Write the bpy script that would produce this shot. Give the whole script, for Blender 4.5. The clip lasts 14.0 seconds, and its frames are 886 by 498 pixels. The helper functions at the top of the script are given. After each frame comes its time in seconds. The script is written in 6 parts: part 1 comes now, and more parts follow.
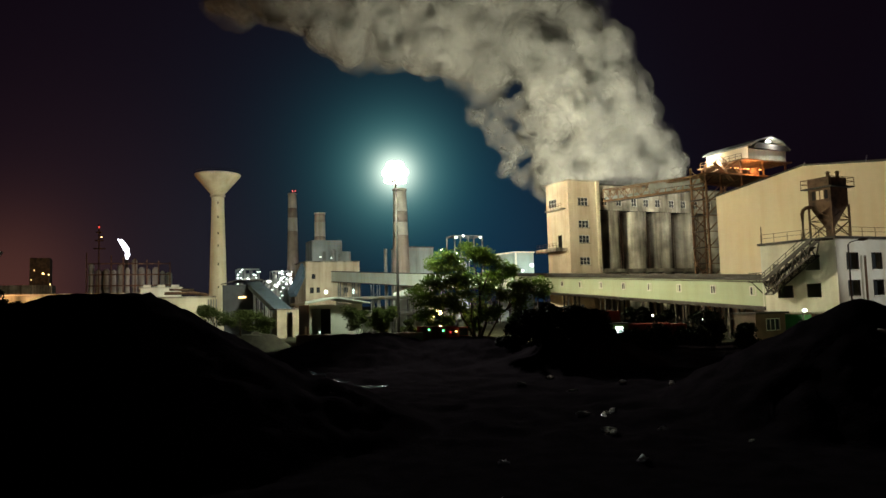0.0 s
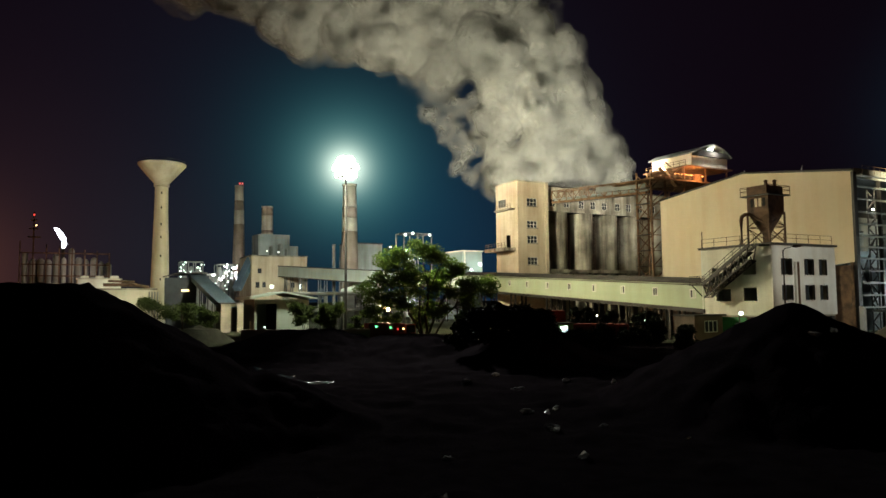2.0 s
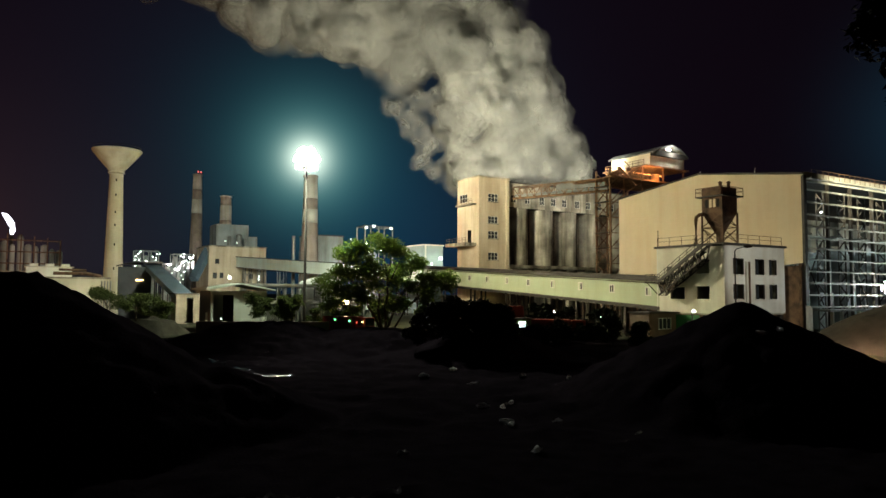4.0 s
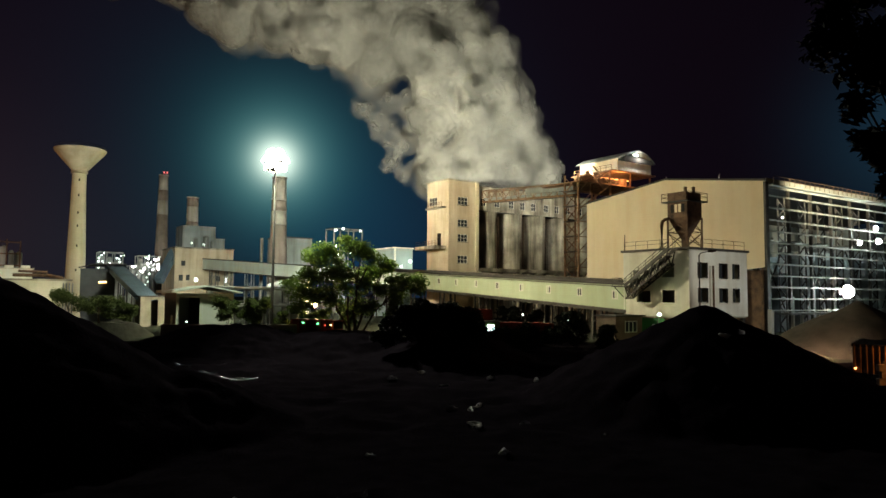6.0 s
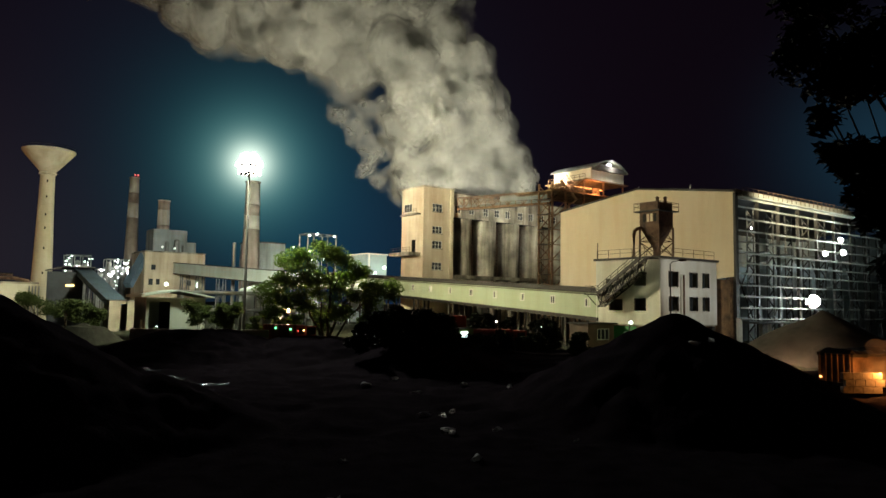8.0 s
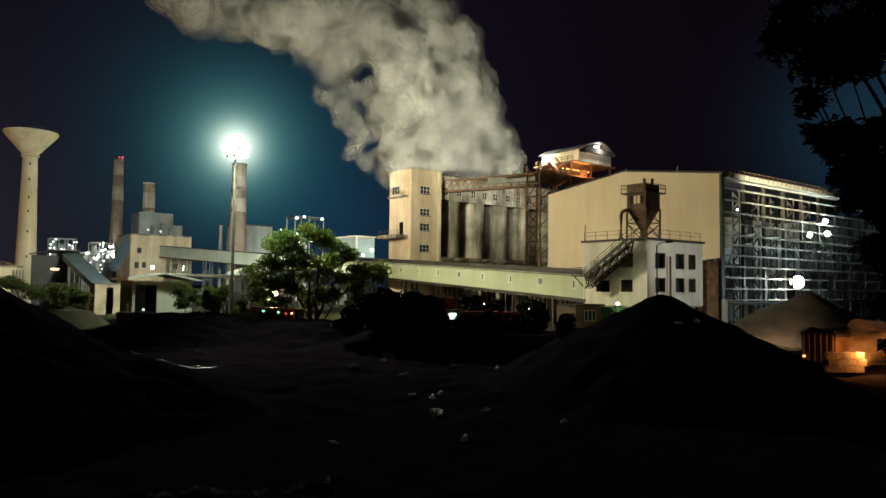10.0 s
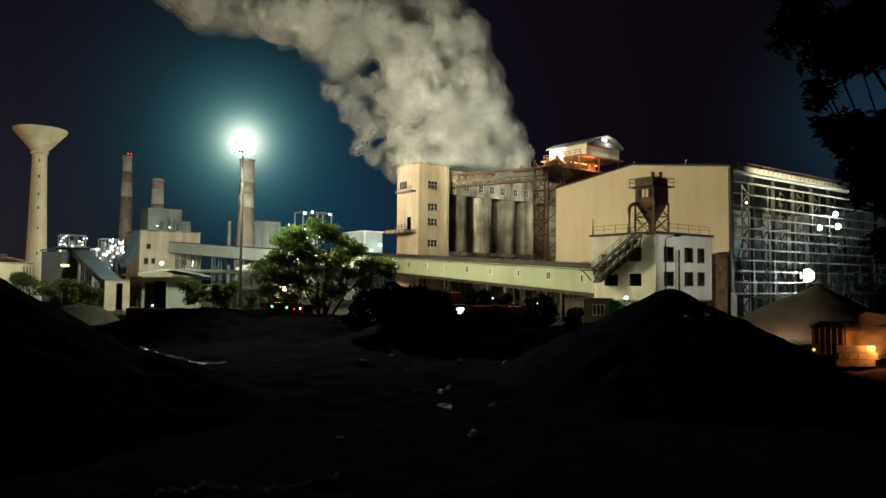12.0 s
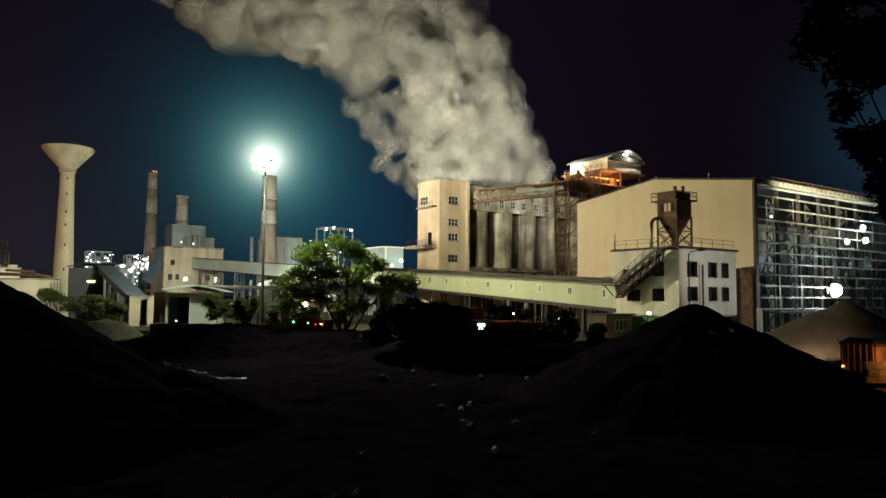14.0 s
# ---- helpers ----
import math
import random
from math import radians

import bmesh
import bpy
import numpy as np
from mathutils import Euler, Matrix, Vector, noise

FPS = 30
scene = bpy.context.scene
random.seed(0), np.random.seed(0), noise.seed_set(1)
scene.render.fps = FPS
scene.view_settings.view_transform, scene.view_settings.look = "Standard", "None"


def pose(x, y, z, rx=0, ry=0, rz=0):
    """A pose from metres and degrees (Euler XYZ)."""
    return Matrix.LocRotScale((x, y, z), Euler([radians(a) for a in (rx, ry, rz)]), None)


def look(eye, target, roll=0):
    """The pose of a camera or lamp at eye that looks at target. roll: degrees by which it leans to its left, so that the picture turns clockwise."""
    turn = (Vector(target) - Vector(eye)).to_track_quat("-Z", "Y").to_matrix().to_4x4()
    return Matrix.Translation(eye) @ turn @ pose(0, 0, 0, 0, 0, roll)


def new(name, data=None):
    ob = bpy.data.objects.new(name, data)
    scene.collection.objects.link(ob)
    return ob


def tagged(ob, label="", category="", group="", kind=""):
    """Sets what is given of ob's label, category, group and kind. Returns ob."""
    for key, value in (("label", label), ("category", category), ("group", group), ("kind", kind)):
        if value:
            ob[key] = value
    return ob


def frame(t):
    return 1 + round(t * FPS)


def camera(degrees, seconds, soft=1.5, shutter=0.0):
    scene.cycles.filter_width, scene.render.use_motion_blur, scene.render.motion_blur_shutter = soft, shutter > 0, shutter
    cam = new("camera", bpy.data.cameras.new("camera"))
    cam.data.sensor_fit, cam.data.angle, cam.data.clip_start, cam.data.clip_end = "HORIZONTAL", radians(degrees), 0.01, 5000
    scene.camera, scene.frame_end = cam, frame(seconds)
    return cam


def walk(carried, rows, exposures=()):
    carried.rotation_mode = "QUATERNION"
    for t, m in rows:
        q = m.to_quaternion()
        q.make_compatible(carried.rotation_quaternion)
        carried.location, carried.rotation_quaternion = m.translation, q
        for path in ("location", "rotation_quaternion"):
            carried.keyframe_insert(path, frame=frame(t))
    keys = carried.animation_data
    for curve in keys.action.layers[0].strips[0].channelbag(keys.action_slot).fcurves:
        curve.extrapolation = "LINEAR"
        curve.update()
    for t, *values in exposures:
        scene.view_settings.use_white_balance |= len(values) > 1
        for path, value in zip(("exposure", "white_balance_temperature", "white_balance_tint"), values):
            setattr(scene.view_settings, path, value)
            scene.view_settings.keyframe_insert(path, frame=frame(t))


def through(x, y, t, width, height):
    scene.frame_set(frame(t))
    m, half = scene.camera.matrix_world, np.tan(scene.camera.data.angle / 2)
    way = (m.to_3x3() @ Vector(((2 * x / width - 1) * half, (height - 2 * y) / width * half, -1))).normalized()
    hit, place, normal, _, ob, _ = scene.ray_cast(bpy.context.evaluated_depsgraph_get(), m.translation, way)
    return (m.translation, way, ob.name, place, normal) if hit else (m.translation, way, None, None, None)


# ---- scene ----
cam = camera(64.49, 14.0)
# seconds; pitch, roll and heading in degrees; the place of the hand that holds the camera
TURNS = [
    (0.0, 94.38, 1.59, -24.43, 0.00, 0.00, 7.50),
    (0.5, 94.34, 1.40, -25.45, 0.01, -0.01, 7.48),
    (1.0, 94.03, 1.27, -26.26, 0.00, -0.02, 7.49),
    (1.5, 93.95, 0.68, -27.85, -0.01, 0.01, 7.50),
    (2.0, 94.12, 0.53, -28.68, -0.05, -0.01, 7.44),
    (2.5, 94.15, 0.11, -29.82, -0.06, -0.05, 7.41),
    (3.0, 93.88, 0.04, -30.59, -0.05, -0.08, 7.45),
    (5.5, 93.69, -0.63, -33.77, 0.06, -0.30, 7.52),
    (6.0, 93.86, -0.43, -34.36, 0.03, -0.29, 7.51),
    (6.5, 94.10, -0.74, -34.93, -0.13, -0.41, 7.48),
    (7.0, 94.38, -0.82, -35.58, -0.16, -0.40, 7.46),
    (7.5, 94.44, -0.95, -36.14, -0.13, -0.37, 7.48),
    (8.0, 94.44, -0.90, -36.52, -0.11, -0.35, 7.46),
    (10.5, 92.69, -0.63, -37.62, -0.09, -0.34, 7.45),
    (11.0, 92.45, -0.36, -37.41, -0.06, -0.34, 7.48),
    (11.5, 92.41, -0.22, -37.11, -0.04, -0.33, 7.47),
    (12.0, 92.56, -0.44, -36.83, -0.04, -0.33, 7.48),
    (12.5, 92.75, -0.24, -36.50, -0.01, -0.31, 7.48),
    (13.0, 93.10, -0.40, -36.22, -0.02, -0.33, 7.47),
    (13.5, 93.42, -0.49, -35.82, -0.00, -0.30, 7.48),
    (14.0, 93.80, -0.37, -35.12, 0.03, -0.28, 7.48),
]
walk(cam, [(t, pose(x, y, z, rx, ry, rz)) for t, rx, ry, rz, x, y, z in TURNS])

# ---- light ----
world = bpy.data.worlds.new("night")
scene.world = world
world.use_nodes = True
wn, wl = world.node_tree.nodes, world.node_tree.links
bg = wn["Background"]
# night sky: near black overhead, a soft lit haze low over the plant
coord = wn.new("ShaderNodeTexCoord")


def haze(way, falloff, tint):
    """Lit haze, and painted lamp glare, that thins out with the angle from a direction."""
    d, k, x, v = (wn.new("ShaderNodeVectorMath"), wn.new("ShaderNodeMath"), wn.new("ShaderNodeMath"), wn.new("ShaderNodeVectorMath"))
    d.operation, k.operation, x.operation, v.operation = "DOT_PRODUCT", "MULTIPLY_ADD", "EXPONENT", "SCALE"
    d.inputs[1].default_value = Vector(way).normalized()
    k.inputs[1].default_value, k.inputs[2].default_value = falloff, -falloff
    v.inputs[0].default_value = tint
    wl.new(coord.outputs["Generated"], d.inputs[0])
    wl.new(d.outputs["Value"], k.inputs[0])
    wl.new(k.outputs["Value"], x.inputs[0])
    wl.new(x.outputs["Value"], v.inputs["Scale"])
    return v.outputs["Vector"]


LAMP_WAY = (40.1, 105.6, 21.3)
total = haze((0.3, 0.9, 0.1), 2.0, (0.0058, 0.0031, 0.0066))
# tight lobes on LAMP_WAY paint the mast lamp's bloom into the sky
for way, falloff, tint in ((LAMP_WAY, 34.0, (0.0006, 0.009, 0.016)), ((54.0, 98.0, 8.0), 80.0, (0.0004, 0.016, 0.034)), (LAMP_WAY, 150.0, (0.006, 0.054, 0.062)), (LAMP_WAY, 520.0, (0.08, 0.20, 0.175)),
                           (LAMP_WAY, 1900.0, (0.46, 0.56, 0.45)), (LAMP_WAY, 4200.0, (0.8, 0.8, 0.66)), ((71.5, 27.0, 15.0), 190.0, (0.005, 0.024, 0.040)),
                           ((-13.0, 100.0, 3.0), 260.0, (0.055, 0.019, 0.010)), ((-8.0, 100.0, 8.0), 60.0, (0.010, 0.0045, 0.005)), ((12.0, 100.0, 2.0), 90.0, (0.004, 0.006, 0.007))):
    add = wn.new("ShaderNodeVectorMath")
    add.operation = "ADD"
    wl.new(total, add.inputs[0])
    wl.new(haze(way, falloff, tint), add.inputs[1])
    total = add.outputs["Vector"]
wl.new(total, bg.inputs["Color"])
bg.inputs["Strength"].default_value = 1.0


def lamp(name, place, watts, colour, size=0.5):
    data = bpy.data.lights.new(name, "POINT")
    data.energy, data.color, data.shadow_soft_size = watts, colour, size
    ob = new(name, data)
    ob.location = place
    return ob


def flood(name, place, target, watts, colour, angle, size=0.6, blend=0.6):
    data = bpy.data.lights.new(name, "SPOT")
    data.energy, data.color, data.shadow_soft_size = watts, colour, size
    data.spot_size, data.spot_blend = radians(angle), blend
    ob = new(name, data)
    ob.matrix_world = look(place, target)
    return ob


MAST = (40.1, 105.6)
MAST_B = (75.0, 25.8)


def crown(dx, dy):
    return (MAST[0] + dx, MAST[1] + dy, 27.2)


flood("mast_light", crown(1.1, -0.2), (100, 98, 20), 225000, (0.97, 0.89, 0.57), 128, 1.0, 0.5)
# three upward beams added at the mast to brighten the steam
flood("steam_fill_high", crown(0.9, 0.6), (86, 140, 72), 420000, (1.0, 0.95, 0.67), 100, 1.0, 0.7)
flood("steam_fill", crown(1.0, 0.4), (125, 150, 50), 150000, (1.0, 0.97, 0.72), 56, 1.0, 0.8)
flood("steam_fill_top", crown(0.6, 0.9), (72, 148, 88), 130000, (1.0, 0.95, 0.70), 66, 1.0, 0.9)
flood("mast_light_west", crown(-0.5, 1.0), (14.0, 165, 14), 340000, (1.0, 0.95, 0.68), 76, 1.0, 0.8)
flood("mast_light_north", crown(0.3, 1.1), (84, 250, 14), 1700000, (0.95, 1.0, 0.78), 50, 1.0, 0.8)
flood("mast_light_gallery", crown(0.4, 0.9), (93, 185, 12), 1300000, (1.0, 0.98, 0.74), 30, 1.0, 0.7)
# beam added so the pale litter on the dark yard shows up
flood("mast_light_yard", crown(-0.3, -1.0), (22, 34, 0), 230000, (0.97, 1.0, 0.85), 44, 1.0, 0.8)
flood("mast_light_foot", crown(-0.7, 0.9), (33, 114, 3), 40000, (0.95, 1.0, 0.70), 100, 1.0, 0.9)
flood("mast_light_tree", crown(0.8, -0.8), (48.0, 95.5, 11), 84000, (0.97, 1.0, 0.62), 50, 1.0, 0.9)
flood("mast_b_light", (MAST_B[0] - 2.4, MAST_B[1] + 3.4, 22.0), (88, 58, 10), 19000, (1.0, 0.98, 0.84), 34, 0.6, 0.5)
# warm beam added to brighten the hall eave, whose own source is unseen
flood("eave_fill", (MAST_B[0] - 1.8, MAST_B[1] + 2.9, 22.6), (118, 59.6, 26.6), 800000, (1.0, 0.88, 0.58), 20, 0.6, 0.8)
flood("head_tower_flood", (108.2, 107.6, 36.6), (132, 147, 46), 36000, (1.0, 0.97, 0.80), 100, 0.5, 0.8)
lamp("head_tower_light", (108.6, 103.4, 33.9), 3800, (1.0, 0.93, 0.78), 0.5)
lamp("head_tower_glow", (117.0, 102.0, 33.2), 2400, (1.0, 0.42, 0.14), 0.4)
lamp("cabin_light", (122.2, 101.2, 38.2), 800, (1.0, 0.97, 0.88), 0.3)
lamp("hall_light", (121.0, 57.0, 8.6), 6500, (0.80, 1.0, 0.97), 0.6)
lamp("hall_light", (134.5, 58.6, 19.4), 2600, (0.80, 1.0, 0.97), 0.4)
lamp("hall_light", (112.0, 70.0, 17.4), 1800, (0.72, 0.95, 1.0), 0.4)
lamp("hall_light", (146.0, 70.0, 15.0), 2400, (0.72, 0.95, 1.0), 0.4)
lamp("truck_glow", (58.9, 23.0, 2.9), 1300, (1.0, 0.36, 0.08), 0.25)
lamp("truck_glow_far", (73.5, 38.0, 3.6), 1100, (1.0, 0.62, 0.36), 0.3)
lamp("yard_light", (50.6, 112.5, 6.0), 6500, (1.0, 0.60, 0.25), 0.3)
lamp("under_light", (74.1, 58.0, 5.2), 90, (0.75, 1.0, 0.45), 0.2)
lamp("left_works_light", (-34.0, 198.0, 13.0), 22000, (1.0, 0.50, 0.18), 0.5)
lamp("refinery_light", (4.0, 274.0, 20.0), 2200, (1.0, 0.72, 0.55), 0.5)

# ---- materials ----


def mat(name, base, rough=0.7, metal=0.0, var=0.25, scale=0.6, fine=9.0, bump=0.15, dirt=None, streak=0.0, ribs=0.0, axis="Y", spec=0.3):
    """A painted, stained or rough surface: two scales of noise, optional dirt colour, streaks that run down and ribs."""
    m = bpy.data.materials.new(name)
    m.use_nodes = True
    n, l = m.node_tree.nodes, m.node_tree.links
    b = n["Principled BSDF"]
    b.inputs["Roughness"].default_value = rough
    b.inputs["Metallic"].default_value = metal
    b.inputs["Specular IOR Level"].default_value = spec
    tc = n.new("ShaderNodeTexCoord")
    big = n.new("ShaderNodeTexNoise")
    big.inputs["Scale"].default_value, big.inputs["Detail"].default_value = scale, 6
    small = n.new("ShaderNodeTexNoise")
    small.inputs["Scale"].default_value, small.inputs["Detail"].default_value = fine, 4
    l.new(tc.outputs["Object"], big.inputs["Vector"])
    l.new(tc.outputs["Object"], small.inputs["Vector"])
    ramp = n.new("ShaderNodeValToRGB")
    dark = dirt or tuple(c * (1 - var) for c in base)
    ramp.color_ramp.elements[0].color = (*dark, 1)
    ramp.color_ramp.elements[1].color = (*base, 1)
    ramp.color_ramp.elements[0].position, ramp.color_ramp.elements[1].position = 0.3, 0.62
    l.new(big.outputs["Fac"], ramp.inputs["Fac"])
    colour = ramp.outputs["Color"]
    if streak:
        mp = n.new("ShaderNodeMapping")
        mp.inputs["Scale"].default_value = (0.45, 0.45, 0.05)
        l.new(tc.outputs["Object"], mp.inputs["Vector"])
        st = n.new("ShaderNodeTexNoise")
        st.inputs["Scale"].default_value, st.inputs["Detail"].default_value = 1.0, 5
        l.new(mp.outputs["Vector"], st.inputs["Vector"])
        sr = n.new("ShaderNodeValToRGB")
        sr.color_ramp.elements[0].position, sr.color_ramp.elements[1].position = 0.32, 0.58
        v = 1 - streak
        sr.color_ramp.elements[0].color, sr.color_ramp.elements[1].color = (v, v * 0.94, v * 0.86, 1), (1, 1, 1, 1)
        l.new(st.outputs["Fac"], sr.inputs["Fac"])
        mx = n.new("ShaderNodeMix")
        mx.data_type, mx.blend_type = "RGBA", "MULTIPLY"
        mx.inputs["Factor"].default_value = 1.0
        l.new(colour, mx.inputs["A"])
        l.new(sr.outputs["Color"], mx.inputs["B"])
        colour = mx.outputs["Result"]
    grain = n.new("ShaderNodeMix")
    grain.data_type, grain.blend_type = "RGBA", "MULTIPLY"
    gr = n.new("ShaderNodeValToRGB")
    g0 = 1 - var * 0.6
    gr.color_ramp.elements[0].color, gr.color_ramp.elements[1].color = (g0, g0, g0, 1), (1, 1, 1, 1)
    l.new(small.outputs["Fac"], gr.inputs["Fac"])
    grain.inputs["Factor"].default_value = 1.0
    l.new(colour, grain.inputs["A"])
    l.new(gr.outputs["Color"], grain.inputs["B"])
    l.new(grain.outputs["Result"], b.inputs["Base Color"])
    bp = n.new("ShaderNodeBump")
    bp.inputs["Strength"].default_value, bp.inputs["Distance"].default_value = bump, 0.05
    l.new(small.outputs["Fac"], bp.inputs["Height"])
    normal = bp.outputs["Normal"]
    if ribs:
        wv = n.new("ShaderNodeTexWave")
        wv.bands_direction = axis
        wv.inputs["Scale"].default_value = ribs
        l.new(tc.outputs["Object"], wv.inputs["Vector"])
        b2 = n.new("ShaderNodeBump")
        b2.inputs["Strength"].default_value, b2.inputs["Distance"].default_value = 0.6, 0.06
        l.new(wv.outputs["Fac"], b2.inputs["Height"])
        l.new(normal, b2.inputs["Normal"])
        normal = b2.outputs["Normal"]
    l.new(normal, b.inputs["Normal"])
    return m


def glow(name, colour, strength):
    m = bpy.data.materials.new(name)
    m.use_nodes = True
    b = m.node_tree.nodes["Principled BSDF"]
    b.inputs["Base Color"].default_value = (0.8, 0.8, 0.8, 1)
    b.inputs["Emission Color"].default_value = (*colour, 1)
    b.inputs["Emission Strength"].default_value = strength
    return m


def glass(name, tint=(0.03, 0.035, 0.04)):
    m = bpy.data.materials.new(name)
    m.use_nodes = True
    b = m.node_tree.nodes["Principled BSDF"]
    b.inputs["Base Color"].default_value = (*tint, 1)
    b.inputs["Roughness"].default_value = 0.12
    return m


COAL = mat("coal", (0.015, 0.012, 0.015), 1.0, var=0.5, scale=0.8, fine=5, bump=0.9, spec=0.0)
YARD = mat("yard_dirt", (0.045, 0.05, 0.032), 0.95, var=0.5, scale=0.2, fine=3, bump=0.5, spec=0.1)
CREAM = mat("cream_cladding", (0.78, 0.67, 0.48), 0.55, var=0.14, scale=0.07, fine=1.4, bump=0.05, streak=0.05, ribs=3.2, axis="Y")
GALLERY = mat("pale_gallery_sheet", (0.47, 0.55, 0.38), 0.5, var=0.14, scale=0.12, fine=2.0, bump=0.05, streak=0.08, ribs=3.2, axis="Y")
GREY_SHEET = mat("pale_grey_sheet", (0.56, 0.64, 0.58), 0.5, var=0.16, scale=0.12, fine=2.0, bump=0.05, streak=0.1, ribs=3.2, axis="Y")
WHITE = mat("white_cladding", (0.74, 0.74, 0.68), 0.55, var=0.16, scale=0.25, fine=2.0, bump=0.06, streak=0.16, ribs=1.9, axis="X")
WHITE_Y = mat("white_cladding_side", (0.74, 0.73, 0.62), 0.55, var=0.2, scale=0.25, fine=2.0, bump=0.06, streak=0.22, ribs=1.9, axis="Y")
RENDER = mat("stained_render", (0.66, 0.58, 0.43), 0.85, var=0.25, scale=0.16, fine=1.8, bump=0.2, streak=0.24, dirt=(0.52, 0.42, 0.31))
CONCRETE = mat("sooty_concrete", (0.55, 0.51, 0.41), 0.9, var=0.5, scale=0.16, fine=2.2, bump=0.3, streak=0.72, dirt=(0.16, 0.14, 0.11))
SILO = mat("streaked_silo_concrete", (0.66, 0.62, 0.50), 0.9, var=0.5, scale=0.22, fine=2.2, bump=0.3, streak=0.85, dirt=(0.22, 0.20, 0.16))
TOWER = mat("pale_concrete", (0.55, 0.52, 0.40), 0.85, var=0.22, scale=0.15, fine=2.0, bump=0.2, streak=0.22)
OXIDE = mat("orange_rust", (0.26, 0.155, 0.085), 0.8, 0.1, var=0.5, scale=0.9, fine=7, bump=0.4, dirt=(0.10, 0.055, 0.03))
RUST = mat("rusty_steel", (0.155, 0.092, 0.055), 0.8, 0.1, var=0.6, scale=0.9, fine=7, bump=0.4, dirt=(0.045, 0.028, 0.018))
STEEL = mat("dark_steel", (0.055, 0.05, 0.045), 0.6, 0.5, var=0.4, scale=0.8, fine=6, bump=0.2)
GREY = mat("galvanised_steel", (0.24, 0.25, 0.24), 0.5, 0.5, var=0.35, scale=0.5, fine=5, bump=0.15)
GIRT = mat("pale_painted_steel", (0.36, 0.38, 0.35), 0.6, var=0.3, scale=0.4, fine=4, bump=0.1, streak=0.1)
PANEL = mat("grey_blue_sheet", (0.30, 0.34, 0.35), 0.6, var=0.35, scale=0.15, fine=2, bump=0.1, streak=0.35)
ROOFING = mat("dark_roofing", (0.07, 0.065, 0.06), 0.85, var=0.4, scale=0.4, fine=5, bump=0.3)
BRICK = mat("chimney_brick", (0.40, 0.33, 0.28), 0.9, var=0.35, scale=0.2, fine=3, bump=0.3, streak=0.3)
CHALK = mat("chimney_white_band", (0.58, 0.55, 0.48), 0.85, var=0.25, scale=0.2, fine=3, bump=0.2, streak=0.25)
BARK = mat("bark", (0.06, 0.045, 0.03), 0.95, var=0.5, scale=2, fine=14, bump=0.8)


def leaf_mat(name, base, through):
    m = mat(name, base, 0.6, var=0.5, scale=0.5, fine=3, bump=0.1, spec=0.1)
    n, l = m.node_tree.nodes, m.node_tree.links
    t, mx = n.new("ShaderNodeBsdfTranslucent"), n.new("ShaderNodeMixShader")
    t.inputs["Color"].default_value = (*through, 1)
    mx.inputs["Fac"].default_value = 0.5
    l.new(n["Principled BSDF"].outputs["BSDF"], mx.inputs[1])
    l.new(t.outputs["BSDF"], mx.inputs[2])
    l.new(mx.outputs["Shader"], n["Material Output"].inputs["Surface"])
    return m


LEAF = leaf_mat("leaf", (0.085, 0.13, 0.04), (0.12, 0.19, 0.035))
# darker, duller green than the tree's leaves
LEAF_OLIVE = leaf_mat("olive_leaf", (0.055, 0.075, 0.03), (0.06, 0.085, 0.022))
# leaf copy with the shade put into its near-black base
LEAF_UNLIT = mat("unlit_leaf", (0.010, 0.016, 0.007), 0.8, var=0.5, scale=0.8, fine=3, bump=0.1, spec=0.1)
BLUE_SHEET = mat("blue_sheet", (0.13, 0.20, 0.26), 0.5, var=0.3, scale=0.3, fine=3, bump=0.1, ribs=2.0, axis="X")
RED = mat("faded_red_paint", (0.28, 0.05, 0.035), 0.6, var=0.4, scale=0.8, fine=5, bump=0.15)
# near-black stands in for shade in unlit hollows; also serves tyres and tarpaulin
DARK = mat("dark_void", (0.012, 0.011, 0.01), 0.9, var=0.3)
PANE = glass("dark_pane")
LIT_WHITE = glow("lamp_white", (1.0, 0.98, 0.90), 75)
LIT_COOL = glow("lamp_cool", (0.80, 1.0, 0.90), 5)
LIT_WARM = glow("lamp_warm", (1.0, 0.62, 0.22), 7)
LIT_ORANGE = glow("lamp_orange", (1.0, 0.35, 0.10), 6)
LIT_RED = glow("lamp_red", (1.0, 0.05, 0.04), 1.2)
LIT_GREEN = glow("lamp_green", (0.15, 1.0, 0.35), 5)

# ---- builders ----
BASE = {}


def thing(name, place, label, category, group="", kind=""):
    ob = new(name)
    ob.location = place
    ob.empty_display_size = 0.5
    BASE[ob] = Vector(place)
    return tagged(ob, label, category, group, kind)


def part(name, bm, material, parent=None, label="", smooth=False):
    """Links a bmesh, given in world coordinates, as one mesh under a thing or a part."""
    me = bpy.data.meshes.new(name)
    at = BASE[parent] if parent else Vector((0, 0, 0))
    bmesh.ops.recalc_face_normals(bm, faces=bm.faces)
    bmesh.ops.translate(bm, verts=bm.verts, vec=-at)
    bm.to_mesh(me)
    bm.free()
    if smooth:
        for p in me.polygons:
            p.use_smooth = True
    me.materials.append(material)
    ob = new(name, me)
    ob.parent = parent
    BASE[ob] = at
    if label:
        ob["label"] = label
    return ob


def solo(name, bm, material, label, category, place=(0, 0, 0), smooth=False, kind="", group=""):
    """A thing that is one mesh, with its origin at place."""
    holder = Vector(place)
    bmesh.ops.translate(bm, verts=bm.verts, vec=-holder)
    ob = part(name, bm, material, None, "", smooth)
    ob.location = holder
    BASE[ob] = holder
    return tagged(ob, label, category, group, kind)


